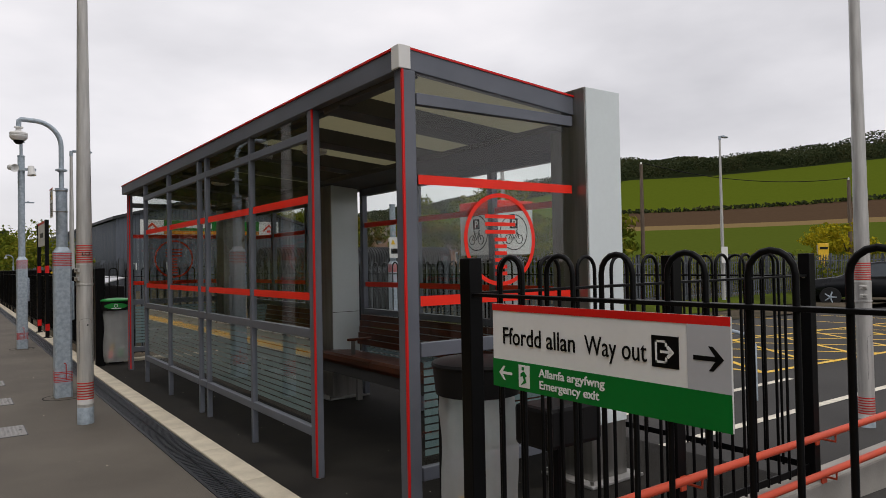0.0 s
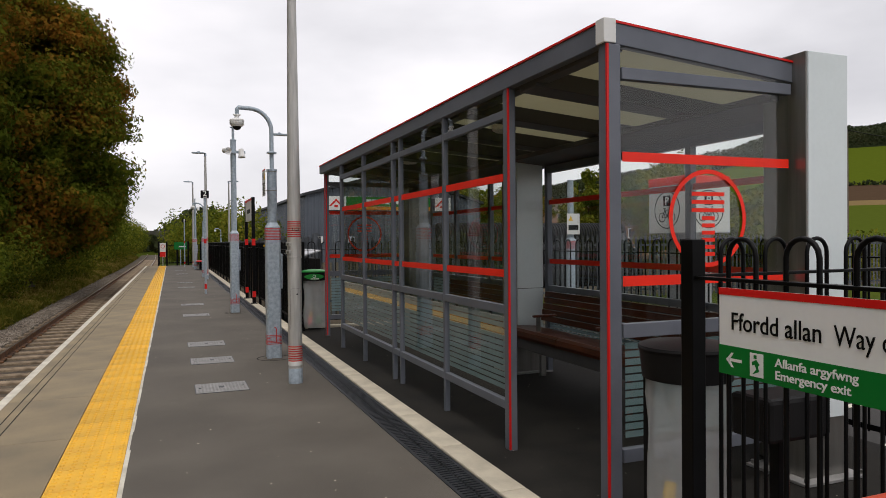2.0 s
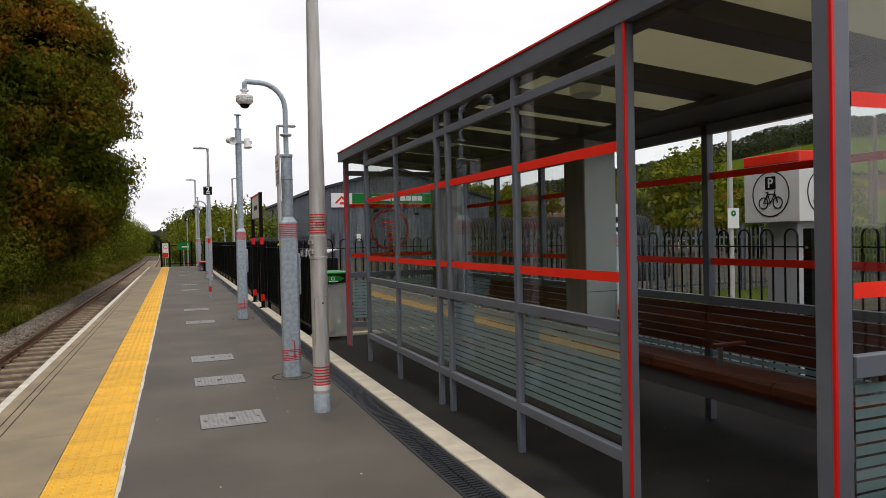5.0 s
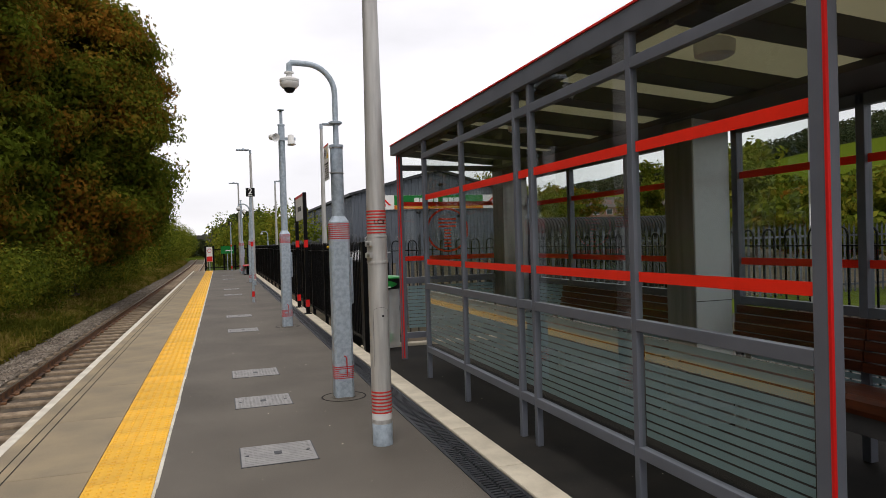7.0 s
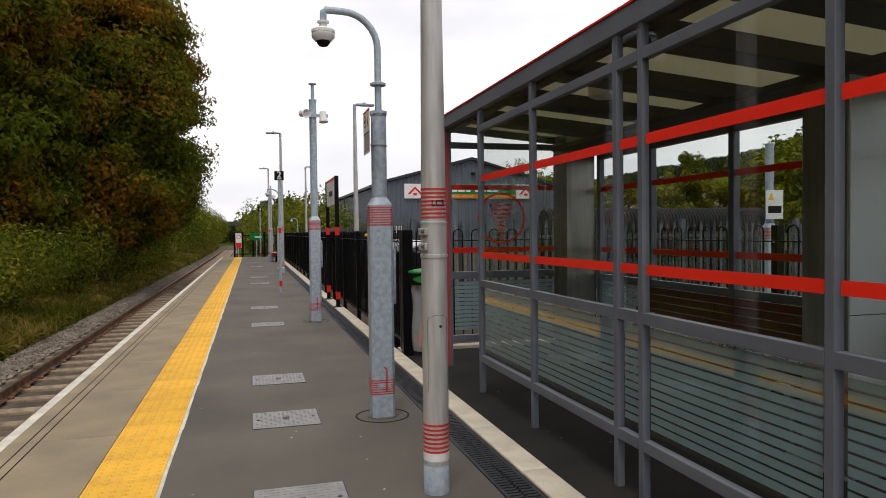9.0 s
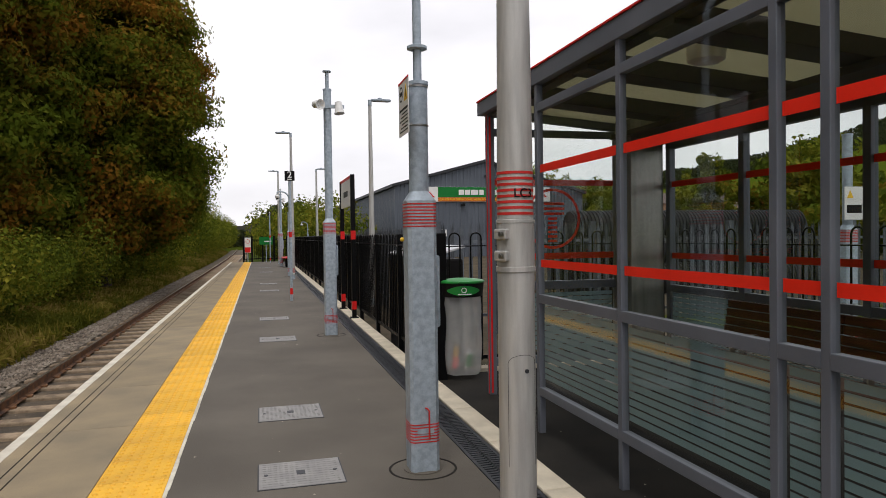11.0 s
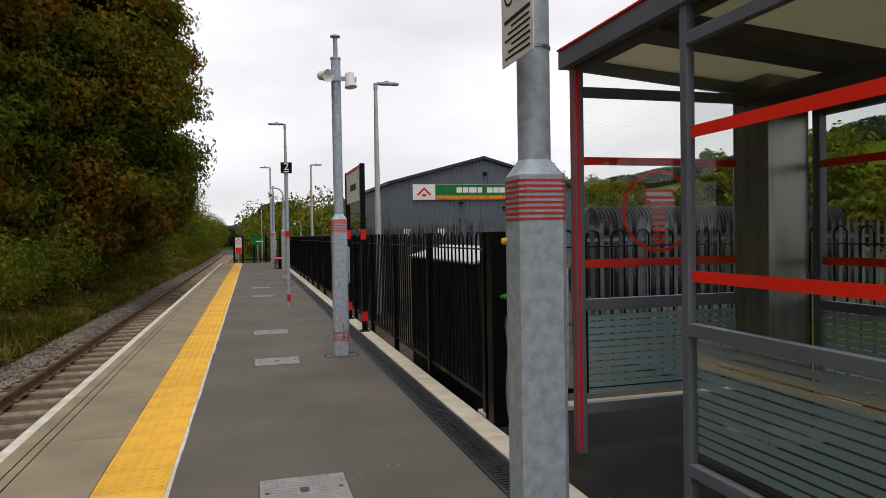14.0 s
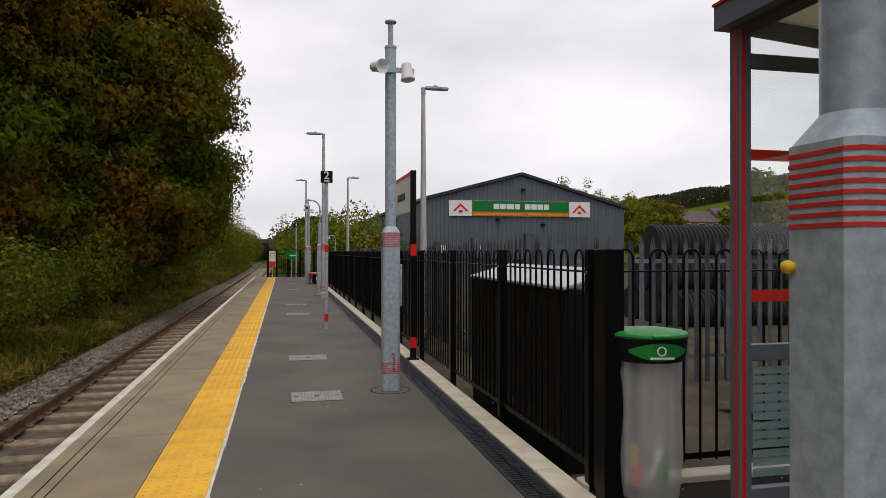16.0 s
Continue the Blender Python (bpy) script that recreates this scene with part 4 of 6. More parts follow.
def lantern(parent, z, turn=0, side=-1, scale=1.0):
    """A flat LED street lantern on a short spigot."""
    m = pose(0, 0, z, 0, 0, turn)
    s = scale
    prof = [(0.02, 0.05), (0.1, 0.075), (0.3, 0.085), (0.46, 0.07), (0.5, 0.03), (0.5, -0.03), (0.46, -0.07), (0.3, -0.085), (0.1, -0.075), (0.02, -0.05)]
    bm = slab([(side * u * s, v * s) for u, v in prof][:: (1 if side > 0 else -1)], 0.0, 0.05 * s)
    bmesh.ops.recalc_face_normals(bm, faces=bm.faces)
    bmesh.ops.bevel(bm, geom=list(bm.edges), offset=0.012, segments=2, affect="EDGES")
    part("lantern", turned(bm, m), GALV, parent, "grey LED lantern head, unlit")
    bm = lathe(((0.05 * s, 0), (0.05 * s, 0.03), (0.02 * s, 0.045)), 14, at=(side * 0.24 * s, 0, 0.045 * s))
    part("sensor", turned(bm, m), GALV, parent)
    part("lamp_window", turned(bx(min(side * 0.14, side * 0.44) * s, max(side * 0.14, side * 0.44) * s, -0.05 * s, 0.05 * s, -0.006, 0.002), m), WHITE, parent)
    part("spigot", turned(rod((0, 0, -0.1), (0, 0, 0.03), 0.045 * s, 0.04 * s, 14), m), GALV, parent)


def lamp_column(at, turn=0, side=-1, tape=True, h=4.75, label="grey aluminium lamp column with red tape rings and a flat lantern", z_off=0.0, lettered=False):
    c = thing("lamp_column", at, label, "street lamp", "lamp columns")
    r0, r1 = 0.069, 0.067
    part("lower_shaft", lathe(((r0, -0.05), (r0, 1.26)), 28), ALU, c)
    part("collar", lathe(((r0, 1.26), (r0 + 0.0045, 1.262), (r0 + 0.0045, 1.279), (r0 + 0.0015, 1.281), (r0 + 0.0015, 1.44), (r0 + 0.0035, 1.441), (r0 + 0.0035, 1.452), (r1, 1.454)), 28), ALU, c)
    for zz in (1.32, 1.40):
        mc = pose(0, 0, 0, 0, 0, -66)
        cl = part("clamp", turned(bx(-0.03, 0.032, -r0 - 0.014, -r0 + 0.02, zz - 0.019, zz + 0.019, bev=0.005), mc), ALU, c)
        part("clamp_hollow", turned(smooth(bx(-0.008, 0.026, -r0 - 0.0155, -r0, zz - 0.012, zz + 0.012, bev=0.006)), mc), STEEL, cl)
        part("clamp_bolt", turned(rod((0.008, -r0 - 0.02, zz), (0.008, -r0, zz), 0.007, seg=8), mc), STEEL, cl)
    part("upper_shaft", lathe(((r1, 1.454), (r1 * 0.98, 1.7), (0.036, h)), 28), ALU, c)
    bm = bmesh.new()
    outline = [(0.052 * math.sin(a), 0.93 + 0.03 * math.cos(a)) for a in [math.pi * (k / 8 - 0.5) for k in range(9)]] + [(0.052, 0.55), (-0.052, 0.55)]
    for (ua, za), (ub, zb) in zip(outline, outline[1:] + outline[:1]):
        pa = (ua, -math.sqrt(max(r0 ** 2 - ua ** 2, 0)) - 0.0005, za)
        pb = (ub, -math.sqrt(max(r0 ** 2 - ub ** 2, 0)) - 0.0005, zb)
        rod(pa, pb, 0.001, seg=5, bm=bm, caps=False)
    part("door_seam", bm, DARKGREY, c)
    part("door_lock", rod((0.012, -r0 + 0.004, 0.9), (0.012, -r0 - 0.002, 0.9), 0.008, seg=10), IRON, c)
    part("base_ring", lathe(((r0 + 0.0012, 0.0), (r0 + 0.0012, 0.15), (r0 + 0.0004, 0.151)), 28), GALV, c)
    if tape:
        taped(c, r1 + 0.0014, 1.47, 1.64, 8)
        taped(c, r0 + 0.0014, 0.225, 0.39, 7)
        part("white_sticker", lathe(((r0 + 0.001, 0.18), (r0 + 0.001, 0.225)), 28), WHITE, c)
    if lettered:
        for k, ch in enumerate("LC3"):
            a = radians(-16 + k * 22)
            words("marking", ch, 0.046, BLACK, c, pose((r1 + 0.0026) * math.sin(a), -(r1 + 0.0026) * math.cos(a), 1.533, 90, 0, math.degrees(a)), 0.0004, "CENTER")
    lantern(c, h, turn, side)
    return c


def square_shaft(parent, w, z1, shoulder, r, top):
    """Lower shaft with cut corners, a forged shoulder, and a round upper tube."""
    bm = bmesh.new()
    h, c = w / 2, w * 0.12
    out = ((h, -h + c), (h, h - c), (h - c, h), (-h + c, h), (-h, h - c), (-h, -h + c), (-h + c, -h), (h - c, -h))
    slab(out, -0.05, z1, bm)
    part("lower_shaft", bm, GALV, parent)
    bm = bmesh.new()
    n = 32
    a, b = [], []
    for k in range(n):
        t = 2 * math.pi * k / n
        u, v = math.cos(t), math.sin(t)
        q = h / max(abs(u), abs(v))
        q = min(q, h * 1.24)
        a.append(bm.verts.new((u * q, v * q, z1)))
        b.append(bm.verts.new((u * r, v * r, z1 + shoulder)))
    for k in range(n):
        f = bm.faces.new((a[k], a[(k + 1) % n], b[(k + 1) % n], b[k]))
        f.smooth = True
    part("shoulder", bm, GALV, parent)
    part("upper_shaft", lathe(((r, z1 + shoulder), (r, top - 0.002), (r, top), (r + 0.006, top), (r + 0.006, top + 0.02), (r * 0.6, top + 0.024)), 24), GALV, parent)


def square_mast(at, label, w=0.172, tape_z=1.45, r=0.058, top=2.29):
    c = thing("equipment_mast", at, label, "mast", "equipment masts")
    square_shaft(c, w, tape_z + 0.155, 0.055, r, top)
    taped(c, w / 2 + 0.0015, tape_z, tape_z + 0.15, 8, True)
    taped(c, w / 2 + 0.0015, 0.18, 0.30, 7, True)
    part("hinge_rod", pipe(((0.02, -w / 2 - 0.012, 0.2), (0.02, -w / 2 - 0.012, 0.37), (0.006, -w / 2 - 0.012, 0.385), (0.0, -w / 2 - 0.004, 0.385)), 0.005, 8), TAPE, c)
    part("door_plate", bx(-0.05, 0.05, -w / 2 - 0.004, -w / 2, 0.235, 0.262), GALV, c)
    part("ground_ring", turned(ring(0.205, 0.014, 0.002, 36), pose(0, 0, 0.0005)), TARMAC_DARK, c)
    part("footing", lathe(((0.115, -0.02), (0.115, 0.006), (0.09, 0.01)), 24), ASPHALT, c)
    part("cable_cap", smooth(bx(w / 2, w / 2 + 0.03, -0.03, 0.03, 0.85, 1.28, bev=0.012)), GALV, c)
    return c


def dome_camera(parent, at, s=1.0):
    x, y, z = at
    prof = ((0.022, 0.11), (0.05, 0.108), (0.05, 0.094), (0.03, 0.088), (0.034, 0.056), (0.086, 0.042), (0.1, 0.03), (0.1, 0.008), (0.094, 0.006), (0.094, -0.004), (0.1, -0.006), (0.098, -0.03), (0.07, -0.062))
    d = part("dome_camera", lathe([(u * s, v * s) for u, v in prof], 24, at=at), WHITE, parent, "white banded dome camera housing")
    part("dome", lathe(((0.058 * s, -0.058 * s), (0.054 * s, -0.08 * s), (0.036 * s, -0.102 * s), (0.001, -0.112 * s)), 20, at=at), BLACKPLAS, d, "dark camera dome")


def cctv_mast(at, turn=0, s=1.0, label="galvanised square CCTV mast with a swan neck and white dome camera"):
    c = square_mast(at, label)
    c.matrix_basis = pose(*at, 0, 0, turn)
    part("neck_flange", lathe(((0.045, 2.50), (0.06, 2.505), (0.06, 2.52), (0.03, 2.53)), 20), GALV, c)
    pts = [(0, 0, 2.3), (0, 0, 2.69)] + [(-0.26 + 0.26 * math.cos(a), 0, 2.78 + 0.26 * math.sin(a)) for a in [math.pi / 2 * k / 8 for k in range(9)]] + [(-0.385, 0, 3.043), (-0.4, 0, 3.028), (-0.403, 0, 2.93)]
    part("swan_neck", pipe(pts, 0.0255, 12), GALV, c)
    dome_camera(c, (-0.403, 0, 2.865), 0.86)
    return c


lamp_column((1.15, 7.33, 0), lettered=True)
mast = cctv_mast((1.153, 8.93, 0))
# notice on the mast
plate = part("notice_plate", bx(-0.115, -0.111, -0.27, 0.0, 1.975, 2.29, bev=0.001), WHITE, mast, "white CCTV notice with a yellow triangle")
part("notice_header", bx(-0.1165, -0.115, -0.27, 0.0, 2.278, 2.29), RED, plate)
M_NOTE = Matrix(((0, 0, -1, -0.1152), (-1, 0, 0, 0.0), (0, 1, 0, 0), (0, 0, 0, 1)))
bm = slab(((0.15, 2.165), (0.25, 2.165), (0.2, 2.255)), 0, 0.001)
part("warning_triangle", turned(bm, M_NOTE), YELLOW, plate)
part("triangle_mark", turned(slab(((0.194, 2.182), (0.206, 2.182), (0.206, 2.225), (0.194, 2.225)), 0.001, 0.0016), M_NOTE), BLACK, plate)
part("camera_ring", turned(ring(0.045, 0.008, 0.001, 28), M_NOTE @ pose(0.075, 2.215, 0.0)), BLACKPLAS, plate)
part("camera_mark", turned(bx(0.05, 0.1, 2.205, 2.228, 0, 0.001), M_NOTE), BLACKPLAS, plate)
bm = bmesh.new()
for k in range(7):
    bx(-0.1162, -0.1152, -0.25 + 0.006 * (k % 2), -0.03 - 0.03 * (k % 3), 1.995 + k * 0.02, 2.002 + k * 0.02 + (0.006 if k == 6 else 0), bm)
part("notice_lines", bm, BLACKPLAS, plate)
for z in (2.05, 2.28):
    part("strap", lathe(((0.0595, z - 0.006), (0.062, z - 0.005), (0.062, z + 0.005), (0.0595, z + 0.006)), 20), STEEL, mast)
    part("strap_arm", bx(-0.113, -0.05, -0.07, -0.06, z - 0.004, z + 0.004), STEEL, mast)
part("warning_knob", smooth(bx(-0.108, -0.083, 0.045, 0.07, 1.365, 1.39, bev=0.01)), YELLOW, mast, "small yellow and black knob")


def speaker_mast(at, label="galvanised square mast with two white horn loudspeakers"):
    c = square_mast(at, label, tape_z=1.45, r=0.056, top=3.47)
    part("top_tube", lathe(((0.026, 3.48), (0.026, 3.725), (0.06, 3.73), (0.06, 3.745), (0.01, 3.75)), 20), GALV, c)
    part("cross_bar", bx(-0.2, 0.23, -0.075, -0.055, 3.21, 3.26), GALV, c)
    for x, t in ((-0.14, 200), (0.15, 20)):
        bm = lathe(((0.03, -0.1), (0.05, -0.09), (0.06, 0.02), (0.072, 0.07), (0.072, 0.075), (0.06, 0.07), (0.02, 0.02)), 20)
        part("loudspeaker", turned(bm, pose(x, -0.12, 3.2 if x > 0 else 3.25, 100 if x < 0 else 170, 0, 25)), WHITE, c, "white horn loudspeaker")
    return c


speaker_mast((1.185, 14.78, 0))
far_mast = square_mast((7.2, 11.8, lot(7.2)), "galvanised square mast with a notice in the car park", top=2.75)
part("notice_plate", bx(-0.14, 0.14, -0.1, -0.094, 1.72, 2.12), WHITE, far_mast, "white CCTV notice")
part("warning_triangle", turned(slab(((-0.11, 1.98), (-0.01, 1.98), (-0.06, 2.08)), 0, 0.002), Matrix(((1, 0, 0, 0), (0, 0, -1, -0.1), (0, 1, 0, 0), (0, 0, 0, 1)))), YELLOW, far_mast)
part("text_bar", bx(-0.11, 0.11, -0.103, -0.1, 1.8, 1.9), BLACKPLAS, far_mast)
col = lamp_column((11.6, 13.6, lot(11.6)), side=1, tape=False, h=5.0, label="white-grey lamp column with a small notice at the car park")
part("notice_plate", bx(-0.16, 0.16, -0.09, -0.082, 1.75, 2.2), WHITE, col, "white parking notice")
part("notice_mark", turned(ring(0.07, 0.05, 0.002, 20), pose(0, -0.0905, 2.08, 90)), SIGNGREEN, col)


def number_post(at, text, h=2.645, s=0.215):
    c = thing("platform_number_sign", at, "black platform number sign on a thin grey post with red bands", "sign", "platform number signs")
    part("post", lathe(((0.032, -0.03), (0.032, h)), 16), GALV, c)
    part("plate", bx(-s / 2, s / 2, -0.05, -0.036, h, h + s, bev=0.002), BLACK, c, "black number plate")
    words("number", text, 0.2, WHITE, c, pose(0, -0.0515, h + 0.068, 90), 0.003, "CENTER")
    part("caption_bar", bx(-0.05, 0.05, -0.052, -0.05, h + 0.022, h + 0.042), WHITE, c)
    for z0, z1 in ((1.40, 1.52), (0.14, 0.28)):
        part("red_band", lathe(((0.034, z0), (0.034, z1)), 16), RED, c)
    return c


number_post((0.88, 20.45, 0), "2")
number_post((0.75, 44.2, 0), "4")
lamp_column((1.27, 28.4, 0), h=4.85)
lamp_column((1.2, 42.5, 0), h=4.9)
cctv_mast((1.25, 30.2, 0))
speaker_mast((1.2, 39.0, 0))
lamp_column((2.76, 20.9, -0.2), side=1, tape=False, h=4.75, label="white-grey lamp column behind the railing")
lamp_column((2.85, 38.0, -0.3), side=1, tape=False, h=4.9, label="white-grey lamp column behind the railing")
cctv_mast((3.4, 53.0, -0.6), label="grey swan-neck mast beyond the platform")
lamp_column((7.1, 3.23, lot(7.1) - 0.1), side=1, h=5.4, label="tall white-grey lamp column with red tape in the car park")


def running_in_board(y0=16.62, y1=18.2, x=1.76):
    c = thing("station_name_board", (x, (y0 + y1) / 2, 0), "white station name board on two black posts with red bands", "sign")
    h = (y1 - y0) / 2
    for y in (-h, h):
        part("post", bx(-0.035, 0.035, y - 0.045, y + 0.045, -0.01, 2.455, bev=0.004), BLACK, c)
        for z0, z1 in ((1.35, 1.5), (0.16, 0.3)):
            part("red_band", bx(-0.037, 0.037, y - 0.047, y + 0.047, z0, z1), RED, c)
        part("foot", bx(-0.07, 0.07, y - 0.07, y + 0.07, -0.004, 0.03, bev=0.006), BLACK, c)
    p = part("board", bx(-0.02, 0.02, -h + 0.046, h - 0.046, 1.93, 2.4, bev=0.003), WHITE, c)
    part("red_edge", bx(-0.023, 0.023, -h + 0.046, h - 0.046, 2.4, 2.45), RED, p)
    part("lettering_bar", bx(-0.0225, -0.02, -0.3, 0.3, 2.11, 2.21), BLACK, p)


running_in_board()

# ---- way-out sign on the railing ----
sign = thing("way_out_sign", (1.716, 1.69, 0.974), "white and green bilingual way out sign on the black railing", "sign")
M_SIGN = Matrix(((0, 0, -1, -0.012), (-1, 0, 0, 0.455), (0, 1, 0, 0.0), (0, 0, 0, 1)))


def sign_part(name, x0, x1, z0, z1, lift, material, label=""):
    return part(name, turned(bx(x0, x1, z0, z1, lift, lift + 0.002), M_SIGN), material, sign, label)


part("panel", turned(bx(0, 0.905, 0, 0.285, -0.006, 0.001, bev=0.0008), M_SIGN), WHITE, sign)
sign_part("red_bar", 0.0, 0.905, 0.262, 0.285, 0.001, RED)
sign_part("green_field", 0.0, 0.905, 0.0, 0.095, 0.001, SIGNGREEN)
sign_part("grey_field", 0.783, 0.905, 0.095, 0.262, 0.001, SIGNGREY)
words("lettering", "Ffordd allan", 0.082, BLACK, sign, M_SIGN @ pose(0.052, 0.15, 0.0034), 0.0004, width=0.333)
words("lettering", "Way out", 0.082, BLACK, sign, M_SIGN @ pose(0.43, 0.15, 0.0034), width=0.226)
words("lettering", "Allanfa argyfwng", 0.037, WHITE, sign, M_SIGN @ pose(0.23, 0.057, 0.0038), 0.0006, width=0.275)
words("lettering", "Emergency exit", 0.037, WHITE, sign, M_SIGN @ pose(0.23, 0.019, 0.0038), 0.0006, width=0.25)
sign_part("exit_square", 0.672, 0.757, 0.14, 0.225, 0.001, BLACK)
bm = bmesh.new()
for q in ((0.662, 0.668, 0.152, 0.213), (0.662, 0.70, 0.207, 0.213), (0.662, 0.70, 0.152, 0.158), (0.694, 0.70, 0.197, 0.213), (0.694, 0.70, 0.152, 0.168), (0.678, 0.712, 0.179, 0.186)):
    bx(q[0] + 0.022, q[1] + 0.022, q[2], q[3], 0.003, 0.0042, bm)
slab(((0.744, 0.1825), (0.726, 0.2), (0.72, 0.194), (0.731, 0.1825), (0.72, 0.171), (0.726, 0.165)), 0.003, 0.0042, bm)
part("exit_symbol", turned(bm, M_SIGN), WHITE, sign)


def arrow(x, z, s, d, material, lift):
    bm = bx(min(x - d * s, x + d * s * 0.6), max(x - d * s, x + d * s * 0.6), z - s * 0.14, z + s * 0.14, lift, lift + 0.0012)
    pts = [(x + d * s, z), (x + d * s * 0.3, z + s * 0.72), (x + d * s * 0.02, z + s * 0.72), (x + d * s * 0.55, z), (x + d * s * 0.02, z - s * 0.72), (x + d * s * 0.3, z - s * 0.72)]
    slab(pts if d < 0 else pts[::-1], lift, lift + 0.0012, bm)
    bmesh.ops.recalc_face_normals(bm, faces=bm.faces)
    part("arrow", turned(bm, M_SIGN), material, sign)


arrow(0.844, 0.178, 0.043, 1, BLACK, 0.003)
arrow(0.066, 0.05, 0.033, -1, WHITE, 0.003)
sign_part("exit_pictogram", 0.134, 0.186, 0.012, 0.086, 0.003, WHITE)
bm = slab([(u + 0.032, v) for u, v in ((0.112, 0.018), (0.128, 0.036), (0.122, 0.05), (0.112, 0.046), (0.112, 0.058), (0.128, 0.066), (0.142, 0.052), (0.134, 0.046), (0.14, 0.03), (0.13, 0.026))], 0.005, 0.006)
bx(0.15, 0.161, 0.069, 0.08, 0.005, 0.006, bm)
bmesh.ops.recalc_face_normals(bm, faces=bm.faces)
part("pictogram_shape", turned(bm, M_SIGN), SIGNGREEN, sign)
for y in (0.3, -0.3):
    part("clip", bx(-0.008, 0.03, y - 0.015, y + 0.015, 0.1, 0.13), BLACK, sign)


# ---- litter bins with clear bags ----
def bag_bin(at, lid_material, label, turn=0, rim=0.235, green=False, h=0.94):
    b = thing("litter_bin", at, label, "bin", "clear bag bins", turn)
    # bag: a hanging creased sack
    bm = bmesh.new()
    n, rows = 40, 9
    rr = []
    for j in range(rows):
        u = j / (rows - 1)
        z = 0.05 + u * (h - 0.17)
        base = rim * (0.83 - 0.03 * (1 - u) + 0.02 * math.sin(u * 4))
        rr.append([bm.verts.new(((base + 0.011 * math.sin(5 * a + 3 * u + 1.5 * math.sin(7 * u)) + 0.006 * math.sin(11 * a - 5 * u)) * math.cos(a), (base + 0.011 * math.sin(5 * a + 3 * u + 1.5 * math.sin(7 * u)) + 0.006 * math.cos(9 * a + 4 * u)) * math.sin(a), z)) for a in [2 * math.pi * k / n for k in range(n)]])
    for p, q in zip(rr, rr[1:]):
        for k in range(n):
            f = bm.faces.new((p[k], p[(k + 1) % n], q[(k + 1) % n], q[k]))
            f.smooth = True
    bm.faces.new(rr[0][::-1])
    part("bag", bm, BAG, b, "clear plastic bag")
    r = rim
    part("rim", lathe(((r * 0.86, h - 0.15), (r * 0.93, h - 0.145), (r * 0.985, h - 0.03), (r * 0.99, h - 0.012), (r * 0.8, h - 0.012)), 36), BLACKPLAS, b, "black plastic rim")
    bm = lathe(((r * 1.0, h - 0.018), (r * 1.02, h - 0.008), (r * 1.0, h + 0.004), (r * 0.9, h + 0.012), (r * 0.4, h + 0.026), (0.001, h + 0.03)), 36)
    part("lid", bm, lid_material, b)
    part("lid_tab", bx(-0.05, 0.05, -r * 1.1, -r * 0.9, h - 0.01, h + 0.006, bev=0.006), lid_material, b)
    part("back_pole", bx(-0.025, 0.025, r * 0.86, r * 0.86 + 0.03, 0.0, h - 0.05, bev=0.003), BLACKPLAS, b)
    part("foot", bx(-0.1, 0.1, r * 0.5, r * 0.95, 0.0, 0.012, bev=0.003), BLACKPLAS, b)
    if green:
        bm = bmesh.new()
        va, vb = [], []
        for k in range(15):
            a = radians(-90 - 46 + k * 92 / 14)
            half = 0.045 * math.sin(math.pi * (k + 0.4) / 14.8) + 0.004
            for lst, z in ((va, h - 0.085 - half), (vb, h - 0.085 + half)):
                q = r * (0.945 + (z - h + 0.145) * 0.33) + 0.004
                lst.append(bm.verts.new((q * math.cos(a), q * math.sin(a), z)))
        for k in range(14):
            bm.faces.new((va[k], va[k + 1], vb[k + 1], vb[k]))
        lab = part("recycling_label", bm, GREEN, b, "green recycling label")
        bm = ring(0.026, 0.007, 0.002, 24)
        part("recycling_mark", turned(bm, pose(0, -r * 0.965 - 0.012, h - 0.078, 85)), WHITE, lab)
        part("caption_bar", bx(-0.06, 0.07, -r * 0.95 - 0.012, -r * 0.95 - 0.004, h - 0.122, h - 0.112), WHITE, lab)
    for k, (m, s) in enumerate(((RED, 0.035), (GREEN, 0.03), (WHITE, 0.03), (YELLOW, 0.028))):
        if green or k == 3:
            a = k * 1.7 + 3.6
            q = rod((0.09 * math.cos(a), 0.09 * math.sin(a), 0.10 + 0.02 * k), (0.09 * math.cos(a) + 0.02, 0.09 * math.sin(a), 0.20 + 0.03 * k), s, seg=14)
            part("litter", q, m, b, "crushed can in the bag")
    return b


bag_bin((2.2, 2.87, 0), BLACKPLAS, "black lidded litter bin with a clear bag by the shelter", 20, rim=0.215, h=0.93)
bag_bin((2.135, 11.4, 0), GREEN, "recycling bin with green lid and clear bag by the railing", -10, rim=0.222, green=True, h=0.95)
box_b = thing("black_box", (2.35, 2.47, 0), "black plastic box on a post behind the railing", "box")
part("housing", bx(-0.17, 0.17, -0.09, 0.12, 0.60, 0.78, bev=0.02), BLACKPLAS, box_b)
part("post", bx(-0.025, 0.025, 0.0, 0.05, -0.006, 0.61, bev=0.003), BLACK, box_b)

